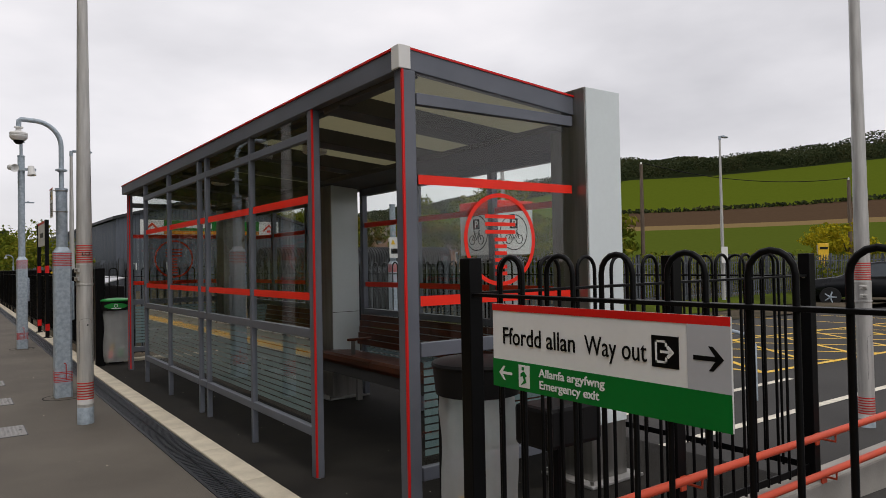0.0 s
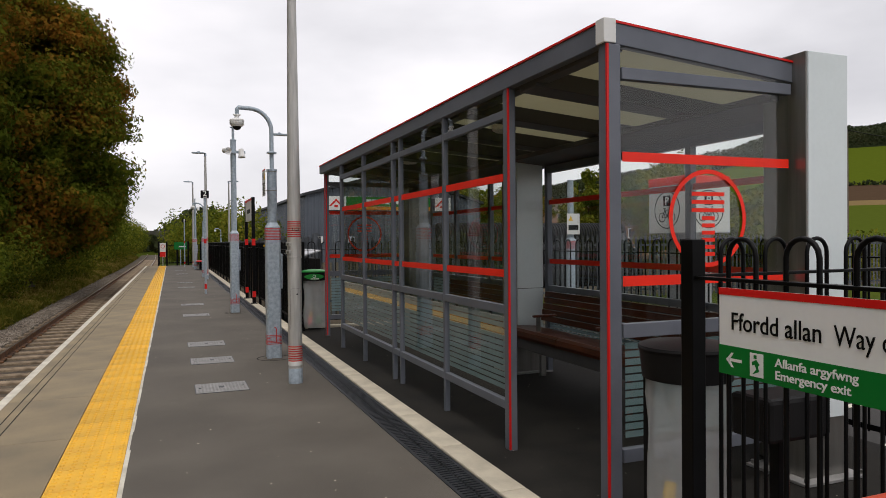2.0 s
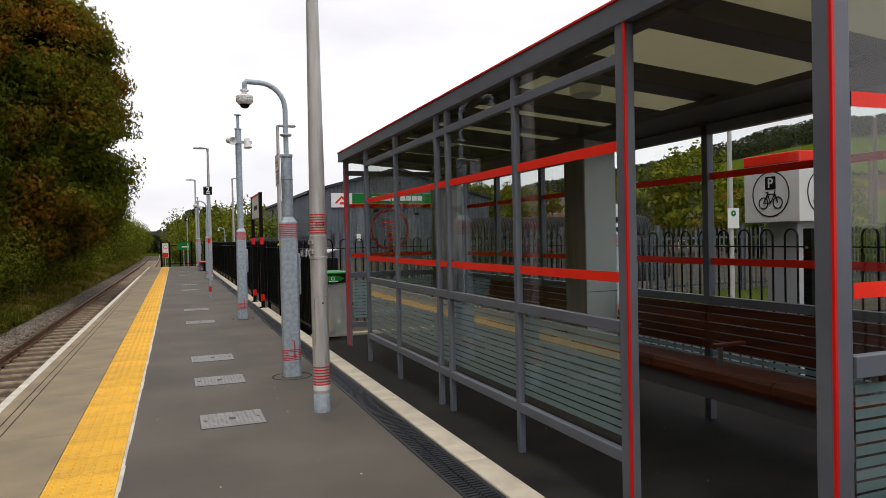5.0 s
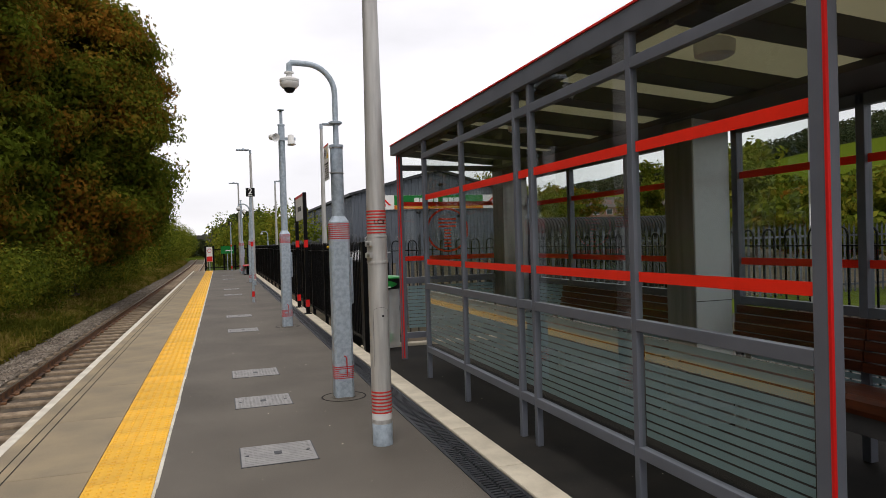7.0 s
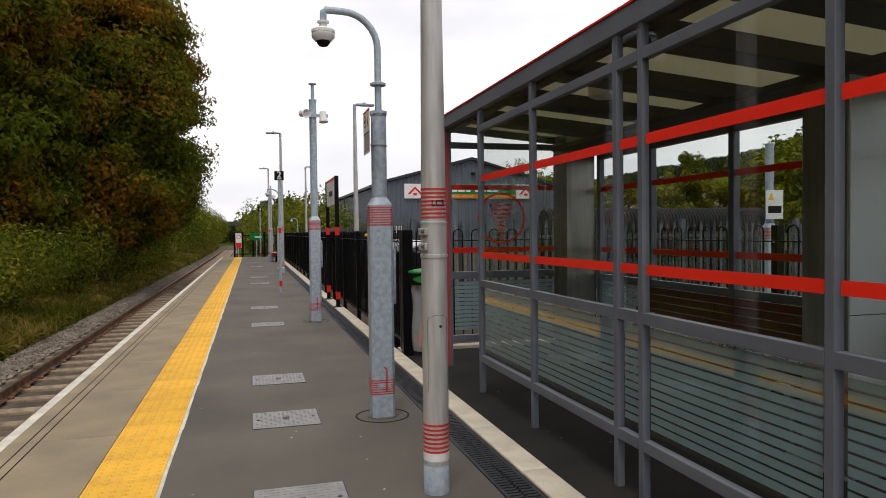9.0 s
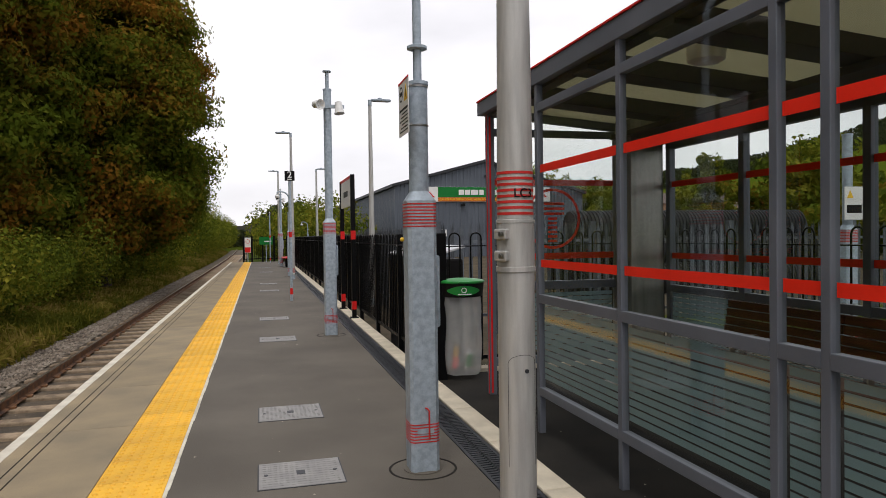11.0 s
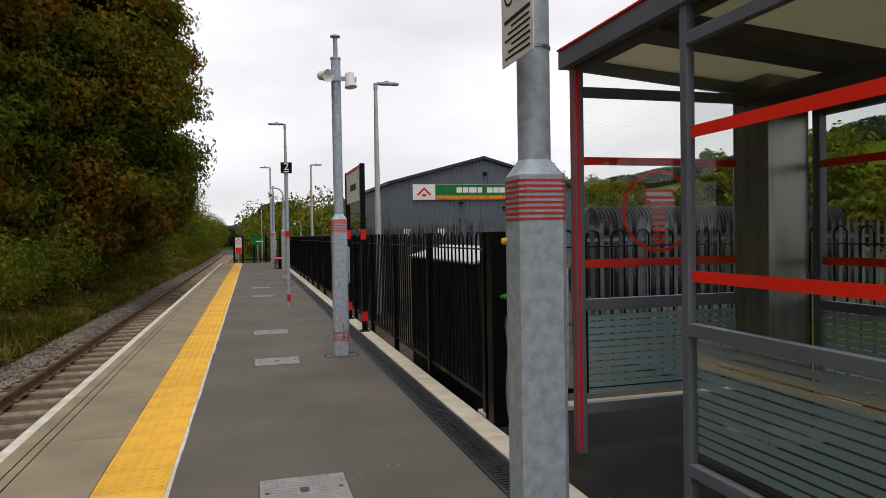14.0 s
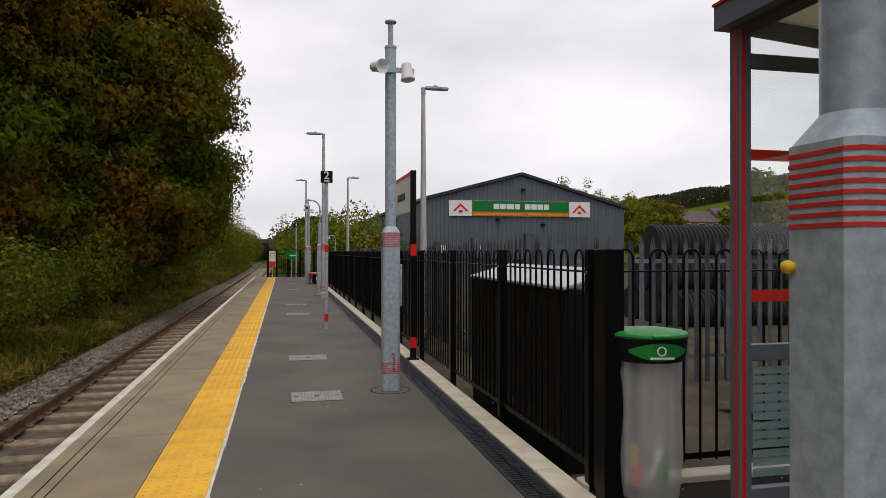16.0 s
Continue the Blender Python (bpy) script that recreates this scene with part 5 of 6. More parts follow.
# ---- ramp handrails ----
hr = thing("handrail", (2.4, 2.25, 0), "double red handrail fixed along the ramp wall", "handrail")
for z in (0.37, 0.15):
    part("rail", pipe([(-0.4, 0, z), (0, 0, z), (3.0, 0, z - 0.0), (6.2, 0, z - 0.02)], 0.021, 12), HANDRAIL, hr)
    for x in (0.66, 1.98, 3.3, 4.6, 5.9):
        part("bracket", pipe([(x, 0, z - 0.018), (x, 0.0, z - 0.06), (x, 0.08, z - 0.06)], 0.007, 8), HANDRAIL, hr)
        part("bracket_plate", bx(x - 0.03, x + 0.03, 0.068, 0.078, z - 0.1, z - 0.03) if z < 0.3 else bx(x - 0.02, x + 0.02, 0.1, 0.11, z - 0.1, z - 0.03), HANDRAIL, hr)

# ---- cycle parking totem ----
tot = thing("cycle_parking_totem", (5.08, 6.13, lot(5.08)), "white cube cycle parking sign with red roof on a grey pillar", "sign")
g = -lot(5.08)
part("pillar", bx(-0.16, 0.16, -0.16, 0.16, -0.02, 1.5 + g, bev=0.006), SIGNGREY, tot)
cube = part("cube", bx(-0.28, 0.28, -0.29, 0.29, 1.48 + g, 1.97 + g, bev=0.004), WHITE, tot)
part("red_roof", bx(-0.285, 0.285, -0.295, 0.295, 1.97 + g, 2.06 + g, bev=0.008), REDBAND, tot)


def cycle_mark(m):
    """Ring, P square and a bicycle outline."""
    part("mark_ring", turned(ring(0.195, 0.01, 0.002), m), BLACK, cube)
    part("p_square", turned(bx(-0.055, 0.055, 0.04, 0.15, 0, 0.002), m), BLACK, cube)
    words("letter", "P", 0.115, WHITE, cube, m @ pose(0, 0.055, 0.0026), 0.002, "CENTER")
    bm = bmesh.new()
    for x in (-0.075, 0.075):
        turned_ring = ring(0.052, 0.009, 0.002, 24)
        bmesh.ops.transform(turned_ring, matrix=Matrix.Translation((x, -0.075, 0)), verts=turned_ring.verts)
        tmp = bpy.data.meshes.new("tmp")
        turned_ring.to_mesh(tmp)
        turned_ring.free()
        bm.from_mesh(tmp)
        bpy.data.meshes.remove(tmp)
    fr = ((-0.075, -0.075), (-0.03, 0.0), (0.045, 0.0), (0.075, -0.075), (0.04, 0.02), (0.055, 0.028)), ((-0.075, -0.075), (0.0, -0.075), (0.045, 0.0)), ((0.0, -0.075), (-0.035, 0.015), (-0.05, 0.018), (-0.02, 0.018))
    for ln in fr:
        for (xa, ya), (xb, yb) in zip(ln, ln[1:]):
            rod((xa, ya, 0.001), (xb, yb, 0.001), 0.0045, seg=6, bm=bm)
    part("bicycle", turned(bm, m), BLACK, cube)


zc = 1.72 + g
cycle_mark(Matrix(((0, 0, -1, -0.2815), (-1, 0, 0, 0), (0, 1, 0, zc), (0, 0, 0, 1))))
cycle_mark(Matrix(((1, 0, 0, 0), (0, 0, -1, -0.2915), (0, 1, 0, zc), (0, 0, 0, 1))))

hoop_s = thing("cycle_stand", (7.6, 4.9, lot(7.6)), "galvanised hoop cycle stand in the car park", "cycle stand")
part("hoop", pipe([(-0.1, -0.35, 0), (-0.1, -0.35, 0.62), (-0.08, -0.27, 0.72), (0, 0.0, 0.75), (0.08, 0.27, 0.72), (0.1, 0.35, 0.62), (0.1, 0.35, 0)], 0.024, 12), GALV, hoop_s)


# ---- palisade fence of the yard ----
def pale_mesh():
    bm = bmesh.new()
    w, h = 0.034, 1.82
    sec = ((-w, 0.0), (-w * 0.45, -0.012), (0, -0.003), (w * 0.45, -0.012), (w, 0.0))
    lo = [bm.verts.new((x, y, 0)) for x, y in sec]
    mi = [bm.verts.new((x, y, h - 0.1)) for x, y in sec]
    for k in range(4):
        bm.faces.new((lo[k], lo[k + 1], mi[k + 1], mi[k]))
    tops = [bm.verts.new((x, -0.01, z)) for x, z in ((-w * 0.8, h), (0, h + 0.03), (w * 0.8, h))]
    bm.faces.new((mi[0], mi[1], tops[0]))
    bm.faces.new((mi[1], mi[2], mi[3], tops[1]))
    bm.faces.new((mi[3], mi[4], tops[2]))
    me = bpy.data.meshes.new("pale")
    bm.to_mesh(me)
    bm.free()
    me.materials.append(PALISADE)
    return me


PALE = pale_mesh()


def palisade(a, b, z, label="grey galvanised steel palisade fence panel"):
    a, b = Vector((*a, z)), Vector((*b, z))
    L = (b - a).length
    t = thing("palisade_fence", a, label, "fence", "palisade fence", math.degrees(math.atan2(b.y - a.y, b.x - a.x)))
    part("post", bx(-0.05, 0.05, 0.03, 0.13, -0.1, 1.86), PALISADE, t)
    for zz in (0.3, 1.5):
        part("rail", bx(0, L, 0.004, 0.03, zz, zz + 0.05), PALISADE, t)
    n = int(L / 0.152)
    for k in range(n):
        piece("pale", PALE, t, pose((k + 0.5) * L / n, 0, 0))


PX = 3.0
x = PX
while x < 42:
    palisade((x, 15.6), (x + 2.75, 15.6), -0.24 - (0.004 * (x - 3)))
    x += 2.75
y = 15.6
while y < 46:
    palisade((PX, y + 2.75), (PX, y), -0.24 - 0.006 * (y - 15.6))
    y += 2.75

# ---- builders' yard: pipes, stores, warehouse ----
def corrugated_pipe(x0, x1, y, z, r):
    c = thing("drain_pipe", ((x0 + x1) / 2, y, z), "large black corrugated plastic drain pipe in the yard", "pipe", "corrugated pipes")
    h = (x1 - x0) / 2
    prof = []
    n = int((x1 - x0) / 0.11)
    for k in range(n):
        u = -h + k * 2 * h / n
        d = 2 * h / n
        prof += [(r * 0.93, u), (r * 0.93, u + d * 0.35), (r, u + d * 0.5), (r, u + d * 0.85)]
    part("pipe_wall", turned(lathe(prof, 28), pose(0, 0, 0, 0, 90, 0)), PIPE, c)


for yy, zz in ((21.6, 0.1), (22.6, 0.1), (23.6, 0.1), (22.1, 0.86), (23.1, 0.86), (22.6, 1.58)):
    corrugated_pipe(8.6, 16.2, yy, zz, 0.46)
tr_b = thing("pipe_rack", (11.5, 22.6, -0.42), "dark steel rack under the stacked pipes", "rack")
for x in (-3.0, 0.0, 3.0):
    part("bearer", bx(x - 0.06, x + 0.06, -1.6, 1.6, 0.0, 0.06), RUST, tr_b)

cab = thing("storage_cabinet", (2.24, 13.4, -0.15), "dark low storage cabinet with a pale grey lid behind the railing", "cabinet")
part("body", bx(-0.2, 0.2, -1.05, 1.35, -0.05, 1.28, bev=0.02), BLACKPLAS, cab)
bm = bx(-0.22, 0.22, -1.08, 1.38, 1.285, 1.31, bev=0.006)
for v in bm.verts:
    v.co.z += 0.28 * (v.co.x + 0.22)
part("lid", bm, SIGNGREY, cab, "sloping pale grey lid")

YF, YB = 57.6, 126.0
wh = thing("warehouse", (18.3, YF, -0.9), "grey ribbed metal builders' warehouse with a shallow gable", "building")


def ribbed_wall(x0, x1, top, y):
    """Upright ribs in real relief, cut to the gable's slope."""
    bm = bmesh.new()
    n = int((x1 - x0) / 0.3)
    d = (x1 - x0) / n
    for k in range(n):
        xa = x0 + k * d
        for u0, u1, yy in ((0, 0.55, 0.0), (0.55, 0.65, None), (0.65, 0.9, -0.04), (0.9, 1.0, None)):
            xa0, xa1 = xa + u0 * d, xa + u1 * d
            y0 = y if u0 in (0, 0.55) else y - 0.04
            y1 = y if u1 in (0.55, 1.0) else y - 0.04
            v = [bm.verts.new(p) for p in ((xa0, y0, 0), (xa1, y1, 0), (xa1, y1, top(xa1)), (xa0, y0, top(xa0)))]
            bm.faces.new(v)
    return bm


W0, W1, WA = -7.9, 8.1, -0.5


def gable(x):
    return 6.15 + 1.95 * (1 - abs(x - WA) / (8.6 if x > WA else 7.4)) - (0.5 if x > WA else 0) * (x - WA) / 8.6


part("front_wall", ribbed_wall(W0, W1, gable, 0.0), CLAD, wh)
part("core", bx(W0 + 0.05, W1 - 0.05, 0.06, YB - YF, 0, 5.9), CLAD, wh)
bm = bmesh.new()
n = 200
for k in range(n):
    ya, yb = k * (YB - YF) / n, (k + 1) * (YB - YF) / n
    for u0, u1, o0, o1 in ((0, 0.6, 0, 0), (0.6, 0.68, 0, -0.04), (0.68, 0.92, -0.04, -0.04), (0.92, 1, -0.04, 0)):
        v = [bm.verts.new(p) for p in ((W0 + o1, ya + u1 * (yb - ya), 0), (W0 + o0, ya + u0 * (yb - ya), 0), (W0 + o0, ya + u0 * (yb - ya), 6.1), (W0 + o1, ya + u1 * (yb - ya), 6.1))]
        bm.faces.new(v)
part("side_wall", bm, CLAD, wh)
bm = bmesh.new()
for xa, xb in ((W0 - 0.25, WA), (WA, W1 + 0.25)):
    za, zb = gable(xa) + 0.03, gable(xb) + 0.03
    lo = [(xa, -0.25, za), (xb, -0.25, zb), (xb, YB - YF, zb), (xa, YB - YF, za)]
    a = [bm.verts.new(p) for p in lo]
    b = [bm.verts.new((p[0], p[1], p[2] + 0.22)) for p in lo]
    bm.faces.new(a[::-1])
    bm.faces.new(b)
    for k in range(4):
        bm.faces.new((a[k], a[(k + 1) % 4], b[(k + 1) % 4], b[k]))
part("roof", bm, ROOFDARK, wh)
for y in (14, 30, 46):
    d = part("roller_door", bx(W0 - 0.09, W0 - 0.03, y, y + 5, 0, 4.6, bev=0.01), ROOFDARK, wh)
part("downpipe", rod((W0 - 0.14, 22, 0), (W0 - 0.14, 22, 6.0), 0.07, seg=10), ROOFDARK, wh)
board = part("fascia_sign", bx(-6.2, 5.1, -0.16, -0.06, 4.96, 6.13, bev=0.01), WHITE, wh, "long green and white company sign")
part("green_field", bx(-4.45, 3.35, -0.18, -0.16, 5.3, 6.12), SIGNGREEN, board)
ORANGE = mat("sign_orange", (0.55, 0.13, 0.01), 0.5, var=0.04)
part("orange_strip", bx(-4.45, 3.35, -0.18, -0.16, 4.98, 5.29), ORANGE, board)
# the company's name as plain bars
xx0 = -2.75
for w in (0.52, 0.5, 0.7, 0.42, 0, 0.52, 0.5, 0.52, 0.48):
    if w:
        part("name_bar", bx(xx0, xx0 + w * 0.86, -0.195, -0.18, 5.5, 5.9), WHITE, board)
    xx0 += w if w else 0.35
words("lettering", "CANOLFAN DEFNYDDIAU ADEILADU  \u2022  BUILDING MATERIALS CENTRE", 0.235, YELLOW, board, pose(-0.55, -0.185, 5.06, 90), 0.004, "CENTER")
for cx in (-5.32, 4.22):
    bm = bmesh.new()
    for s in (-1, 1):
        slab([(cx + s * 0.0, 5.92), (cx + s * 0.62, 5.3), (cx + s * 0.42, 5.3), (cx + s * 0.0, 5.72)][::s], 0, 0.01, bm)
    bmesh.ops.recalc_face_normals(bm, faces=bm.faces)
    for v in bm.verts:
        v.co = Vector((v.co.x, -0.17 - v.co.z, v.co.y))
    part("roof_mark", bm, RED, board, "red pitched roof mark")
    part("mark_bar", bx(cx - 0.15, cx + 0.15, -0.172, -0.16, 5.2, 5.4), RED, board)
for x, z in ((1.2, 4.25), (-0.4, 6.9), (-2.4, 4.6)):
    f = part("floodlight", bx(x - 0.16, x + 0.16, -0.3, -0.05, z, z + 0.2, bev=0.03), BLACKPLAS, wh)
for x in (-7.0, -4.3):
    part("wall_notice", bx(x, x + 0.55, -0.09, -0.05, 2.2, 2.75), WHITE, wh)

# ---- far end of the platform ----
ef = thing("end_barrier", (0, P1 - 0.1, 0), "black steel barrier and gate at the end of the platform", "barrier")
for x in (-0.72, -0.25, 0.35, 1.0, 1.75):
    part("post", bx(x - 0.05, x + 0.05, -0.05, 0.05, -0.1, 1.5, bev=0.004), BLACK, ef)
for z in (0.15, 1.25):
    part("rail", bx(-0.72, 1.75, -0.015, 0.015, z, z + 0.05), BLACK, ef)
for k in range(22):
    part("bar", rod((-0.66 + k * 0.11, 0, 0.1), (-0.66 + k * 0.11, 0, 1.3), 0.01, seg=6), BLACK, ef)
n1 = thing("warning_notice", (-0.48, P1 - 0.24, 0), "red and white no-trespass notice on the end barrier", "sign")
part("plate", bx(-0.17, 0.17, -0.01, 0.0, 0.55, 1.42), WHITE, n1)
part("red_panel", bx(-0.16, 0.16, -0.014, -0.01, 0.56, 0.86), RED, n1)
part("prohibition_ring", turned(ring(0.12, 0.025, 0.003, 24), pose(0, -0.011, 1.2, 90)), RED, n1)
part("stem", bx(-0.02, 0.02, 0.0, 0.03, -0.004, 0.6), GALV, n1)
n2 = thing("emergency_notice", (0.55, P1 - 0.24, 0), "green emergency exit notice on the end barrier", "sign")
part("plate", bx(-0.38, 0.38, -0.01, 0.0, 1.0, 1.45), SIGNGREEN, n2)
part("text_bars", bx(-0.1, 0.3, -0.013, -0.01, 1.15, 1.22), WHITE, n2)
part("stem", bx(-0.02, 0.02, 0.0, 0.03, -0.004, 1.0), GALV, n2)
pb = thing("bench", (1.42, 38.5, 0), "red metal platform seat on a black pedestal", "bench")
part("seat", bx(-0.22, 0.22, -0.8, 0.8, 0.42, 0.47, bev=0.015), RED, pb)
part("back", bx(0.2, 0.25, -0.8, 0.8, 0.5, 0.85, bev=0.015), RED, pb)
part("pedestal", bx(-0.06, 0.06, -0.5, 0.5, 0.0, 0.42, bev=0.01), BLACK, pb)
part("foot", bx(-0.2, 0.2, -0.55, 0.55, 0.0, 0.03, bev=0.005), BLACK, pb)
part("stay", bx(0.18, 0.22, -0.05, 0.05, 0.4, 0.6), BLACK, pb)

# ---- trees, scrub and distance ----
LAB_T = "large broadleaf tree turning brown and orange beside the railway"
rg = np.random.default_rng(21)


def bank(x):
    """Height of the grassy bank left of the track."""
    return -1.2 + max(0, (-4.7 - x)) * 0.22


bm = bmesh.new()
bx_rows = [-4.6, -5.2, -6, -7, -9, -13, -20, -40]
vv = [[bm.verts.new((x + bend(y) * 0.8 + 0.15 * math.sin(y * 0.7 + x), y, bank(x) + 0.08 * math.sin(y * 1.3 + 2 * x) - (0.02 if x > -5 else 0))) for x in bx_rows] for y in range(-12, 160, 3)]
for a, b in zip(vv, vv[1:]):
    for i in range(len(bx_rows) - 1):
        f = bm.faces.new((a[i], b[i], b[i + 1], a[i + 1]))
        f.smooth = True
bmesh.ops.recalc_face_normals(bm, faces=bm.faces)
tagged(part("grass_bank", bm, GRASS), "rough grassy bank beside the railway", "ground", kind="structure")



def dense_tree(at, rx, ry, z0, z1, zc, leaves, size, seed, trunk=0.4, material=None):
    """A full, heavy crown: clumps all through a rounded volume that is widest at zc."""
    rng = np.random.default_rng(seed)
    blobs = []
    while len(blobs) < 420:
        z = z0 + (z1 - z0) * rng.random()
        u = abs(z - zc) / ((z1 - zc) if z > zc else (zc - z0) * 1.2)
        w = max(0.05, 1 - u ** 2.6) ** (1 / 2.6)
        a, q = 2 * math.pi * rng.random(), rng.random() ** 0.42
        blobs.append((rx * w * q * math.cos(a) * 0.9, ry * w * q * math.sin(a) * 0.9, z, 0.55 + 0.5 * rng.random(), 0.55 + 0.5 * rng.random(), 0.35 + 0.35 * rng.random()))
    return tree(at, z1, blobs, leaves, size, material or LEAF_BIG, seed, LAB_T, trunk, "railway trees", fine=True)


dense_tree((-6.1, 36, -0.5), 4.35, 5.0, 1.8, 12.6, 7.0, 400000, 0.17, 1, 0.36)
dense_tree((-9.9, 30, 0.0), 4.7, 5.5, 1.0, 15.0, 8.0, 300000, 0.18, 2, 0.4)
dense_tree((-12.2, 23, 0.3), 4.8, 5.5, 1.4, 15.0, 8.0, 120000, 0.22, 3, 0.4)
dense_tree((-13.5, 16, 0.6), 5.0, 6.0, 2.0, 17.0, 8.0, 70000, 0.26, 4, 0.4)
dense_tree((-12.5, 7, 0.6), 5.0, 6.0, 0.8, 11.0, 5.0, 60000, 0.28, 6, 0.4)
dense_tree((-13.5, -4, 0.6), 4.5, 6.0, 0.6, 7.0, 3.4, 50000, 0.3, 7, 0.4)
dense_tree((-8.8, 43, -0.3), 4.2, 5.0, 1.4, 10.5, 6.0, 90000, 0.22, 5, 0.35)

# bushes along the bank, and farther along the line
def bush(at, r, h, leaves, size, material, seed, label, group):
    rng = np.random.default_rng(seed)
    blobs = [((rng.random() - 0.5) * r * 1.5, (rng.random() - 0.5) * r * 1.5, h * (0.3 + 0.45 * rng.random()), r * 0.5, r * 0.5, h * 0.32) for _ in range(9)]
    t = thing("bush", at, label, "bush", group)
    bm = bmesh.new()
    for b in blobs:
        rod((0, 0, -0.2), b[:3], 0.03, 0.01, 5, bm, caps=False)
    part("stems", bm, BARK, t)
    c, nn = crown_points(blobs, leaves, rng, 0.45)
    c[:, 2] = np.maximum(c[:, 2], 0.02)
    ob = new("foliage", leaf_mesh("foliage", c, nn, size * (0.6 + 0.8 * rng.random(leaves)), rng, material))
    ob.parent = t


for k in range(24):
    y = 6 + k * 2.0
    x = -6.9 - 1.3 * rg.random()
    bush((x, y, bank(x) - 0.15), 1.6 + 0.5 * rg.random(), 1.9 + 0.8 * rg.random(), 6500, 0.09, LEAF_MID, 40 + k, "low green scrub on the railway bank", "bank scrub")
for k in range(16):
    y = 22 + k * 2.1
    x = -6.3 - 0.8 * rg.random()
    bush((x, y, bank(x) - 0.15), 1.7 + 0.5 * rg.random(), 2.5 + 0.9 * rg.random(), 6000, 0.12, LEAF_MID, 520 + k, "dense green undergrowth below the trees", "bank scrub")
for k in range(18):
    y = 46 + k * 6.5
    x = -6.4 + bend(y) - 1.0 * rg.random()
    bush((x, y, -0.9), 3.1, (6.4 if y < 85 else 5.2) + 1.6 * rg.random(), 7000, 0.2, LEAF_MID, 80 + k, "green bushes lining the railway", "line bushes")
for k in range(14):
    y = 56 + k * 6.5
    x = 2.5 + 2.5 * rg.random() + bend(y) * 0.6
    bush((x, y, -1.1), 3.4, 4.0 + 2 * rg.random(), 4200, 0.24, LEAF_MID, 120 + k, "green bushes beyond the platform", "line bushes")

n = 90000
yy = -2 + 130 * rg.random(n) ** 1.7
xx = -4.7 - 4.6 * rg.random(n) ** 1.3
c = np.stack([xx + np.array([bend(q) for q in yy]), yy, np.array([bank(q) for q in xx]) + 0.1 + 0.25 * rg.random(n)], 1)
nr = rg.normal(size=(n, 3)) * (1, 1, 0.25)
me = leaf_mesh("bank_grass", c, nr, 0.16 + 0.3 * rg.random(n), rg, GRASSBLADE, 0.16)
tagged(new("bank_grass", me), "long rough grass and weeds on the railway bank", "grass", kind="stuff")

n = 70000
yy = 1 + 62 * rg.random(n) ** 1.5
xx = -5.15 - 2.6 * rg.random(n)
clump = np.clip(0.45 + 0.4 * np.sin(yy * 1.9 + xx * 2.3) * np.cos(yy * 0.83 - xx * 1.7) + 0.3 * np.sin(yy * 4.1 + 1.0), 0.05, 1)
c = np.stack([xx + 0.12 * rg.normal(size=n), yy, np.array([bank(q) for q in xx]) + 0.04 + (0.25 + 0.28 * (-5.15 - xx)) * clump * rg.random(n) ** 0.7], 1)
me = leaf_mesh("bank_weeds", c, rg.normal(size=(n, 3)) + (0, 0, 0.6), 0.035 + 0.06 * rg.random(n), rg, LEAF_MID, 0.6)
tagged(new("bank_weeds", me), "leafy brambles and weeds at the foot of the bank", "weeds", kind="stuff")


def blob_tree(at, h, r, leaves, size, material, seed, label, group):
    rng = np.random.default_rng(seed)
    blobs = [((rng.random() - 0.5) * 1.5 * r, (rng.random() - 0.5) * 1.5 * r, h * (0.32 + 0.5 * rng.random()), r * 0.5, r * 0.5, h * 0.2) for _ in range(11)]
    tree(at, h, blobs, leaves, size, material, seed, label, 0.2, group)


k = 0
for hd in range(14, 48, 3):
    if hd in (29, 32, 35):
        continue
    d = 48 + 10 * math.sin(hd * 1.7)
    a = radians(hd + 1.5 * math.sin(hd))
    x, y = d * math.sin(a), d * math.cos(a)
    if hd < 27:
        d = 142
        x, y = d * math.sin(a), d * math.cos(a)
    blob_tree((x, y, -0.8), (5.2 if hd > 42 else 8.5 + 3 * math.sin(hd * 2.3)) if hd > 27 else 13, 4.2 if hd > 27 else 8, 6500, 0.36 if hd > 27 else 0.7, LEAF_MID if hd % 2 else LEAF_BIG, 200 + hd, "dark green tree beyond the yard", "yard trees")
for hd, d, h, r in ((23.5, 108, 14.5, 4.6), (26.5, 112, 12, 4.5), (29.3, 80, 8.2, 3.0), (37.3, 60, 8.6, 2.6)):
    a = radians(hd)
    blob_tree((d * math.sin(a), 8 + d * math.cos(a), -0.9), h, r, 9000, 0.3, LEAF_MID, 260 + int(hd), "dark green tree beyond the yard", "yard trees")
blob_tree((41.5, 18.4, -0.7), 4.2, 2.4, 5000, 0.2, LEAF_YEL, 300, "small tree with bright yellow-green leaves", "")
for k, (x, y) in enumerate(((24, 19.5), (29, 19.5), (31, 18), (38, 18.5), (27, 21), (33.5, 16.8))):
    bush((x, y, -0.6), 1.8, 2.2, 2500, 0.16, LEAF_MID, 320 + k, "shrub behind the car park fence", "lot shrubs")

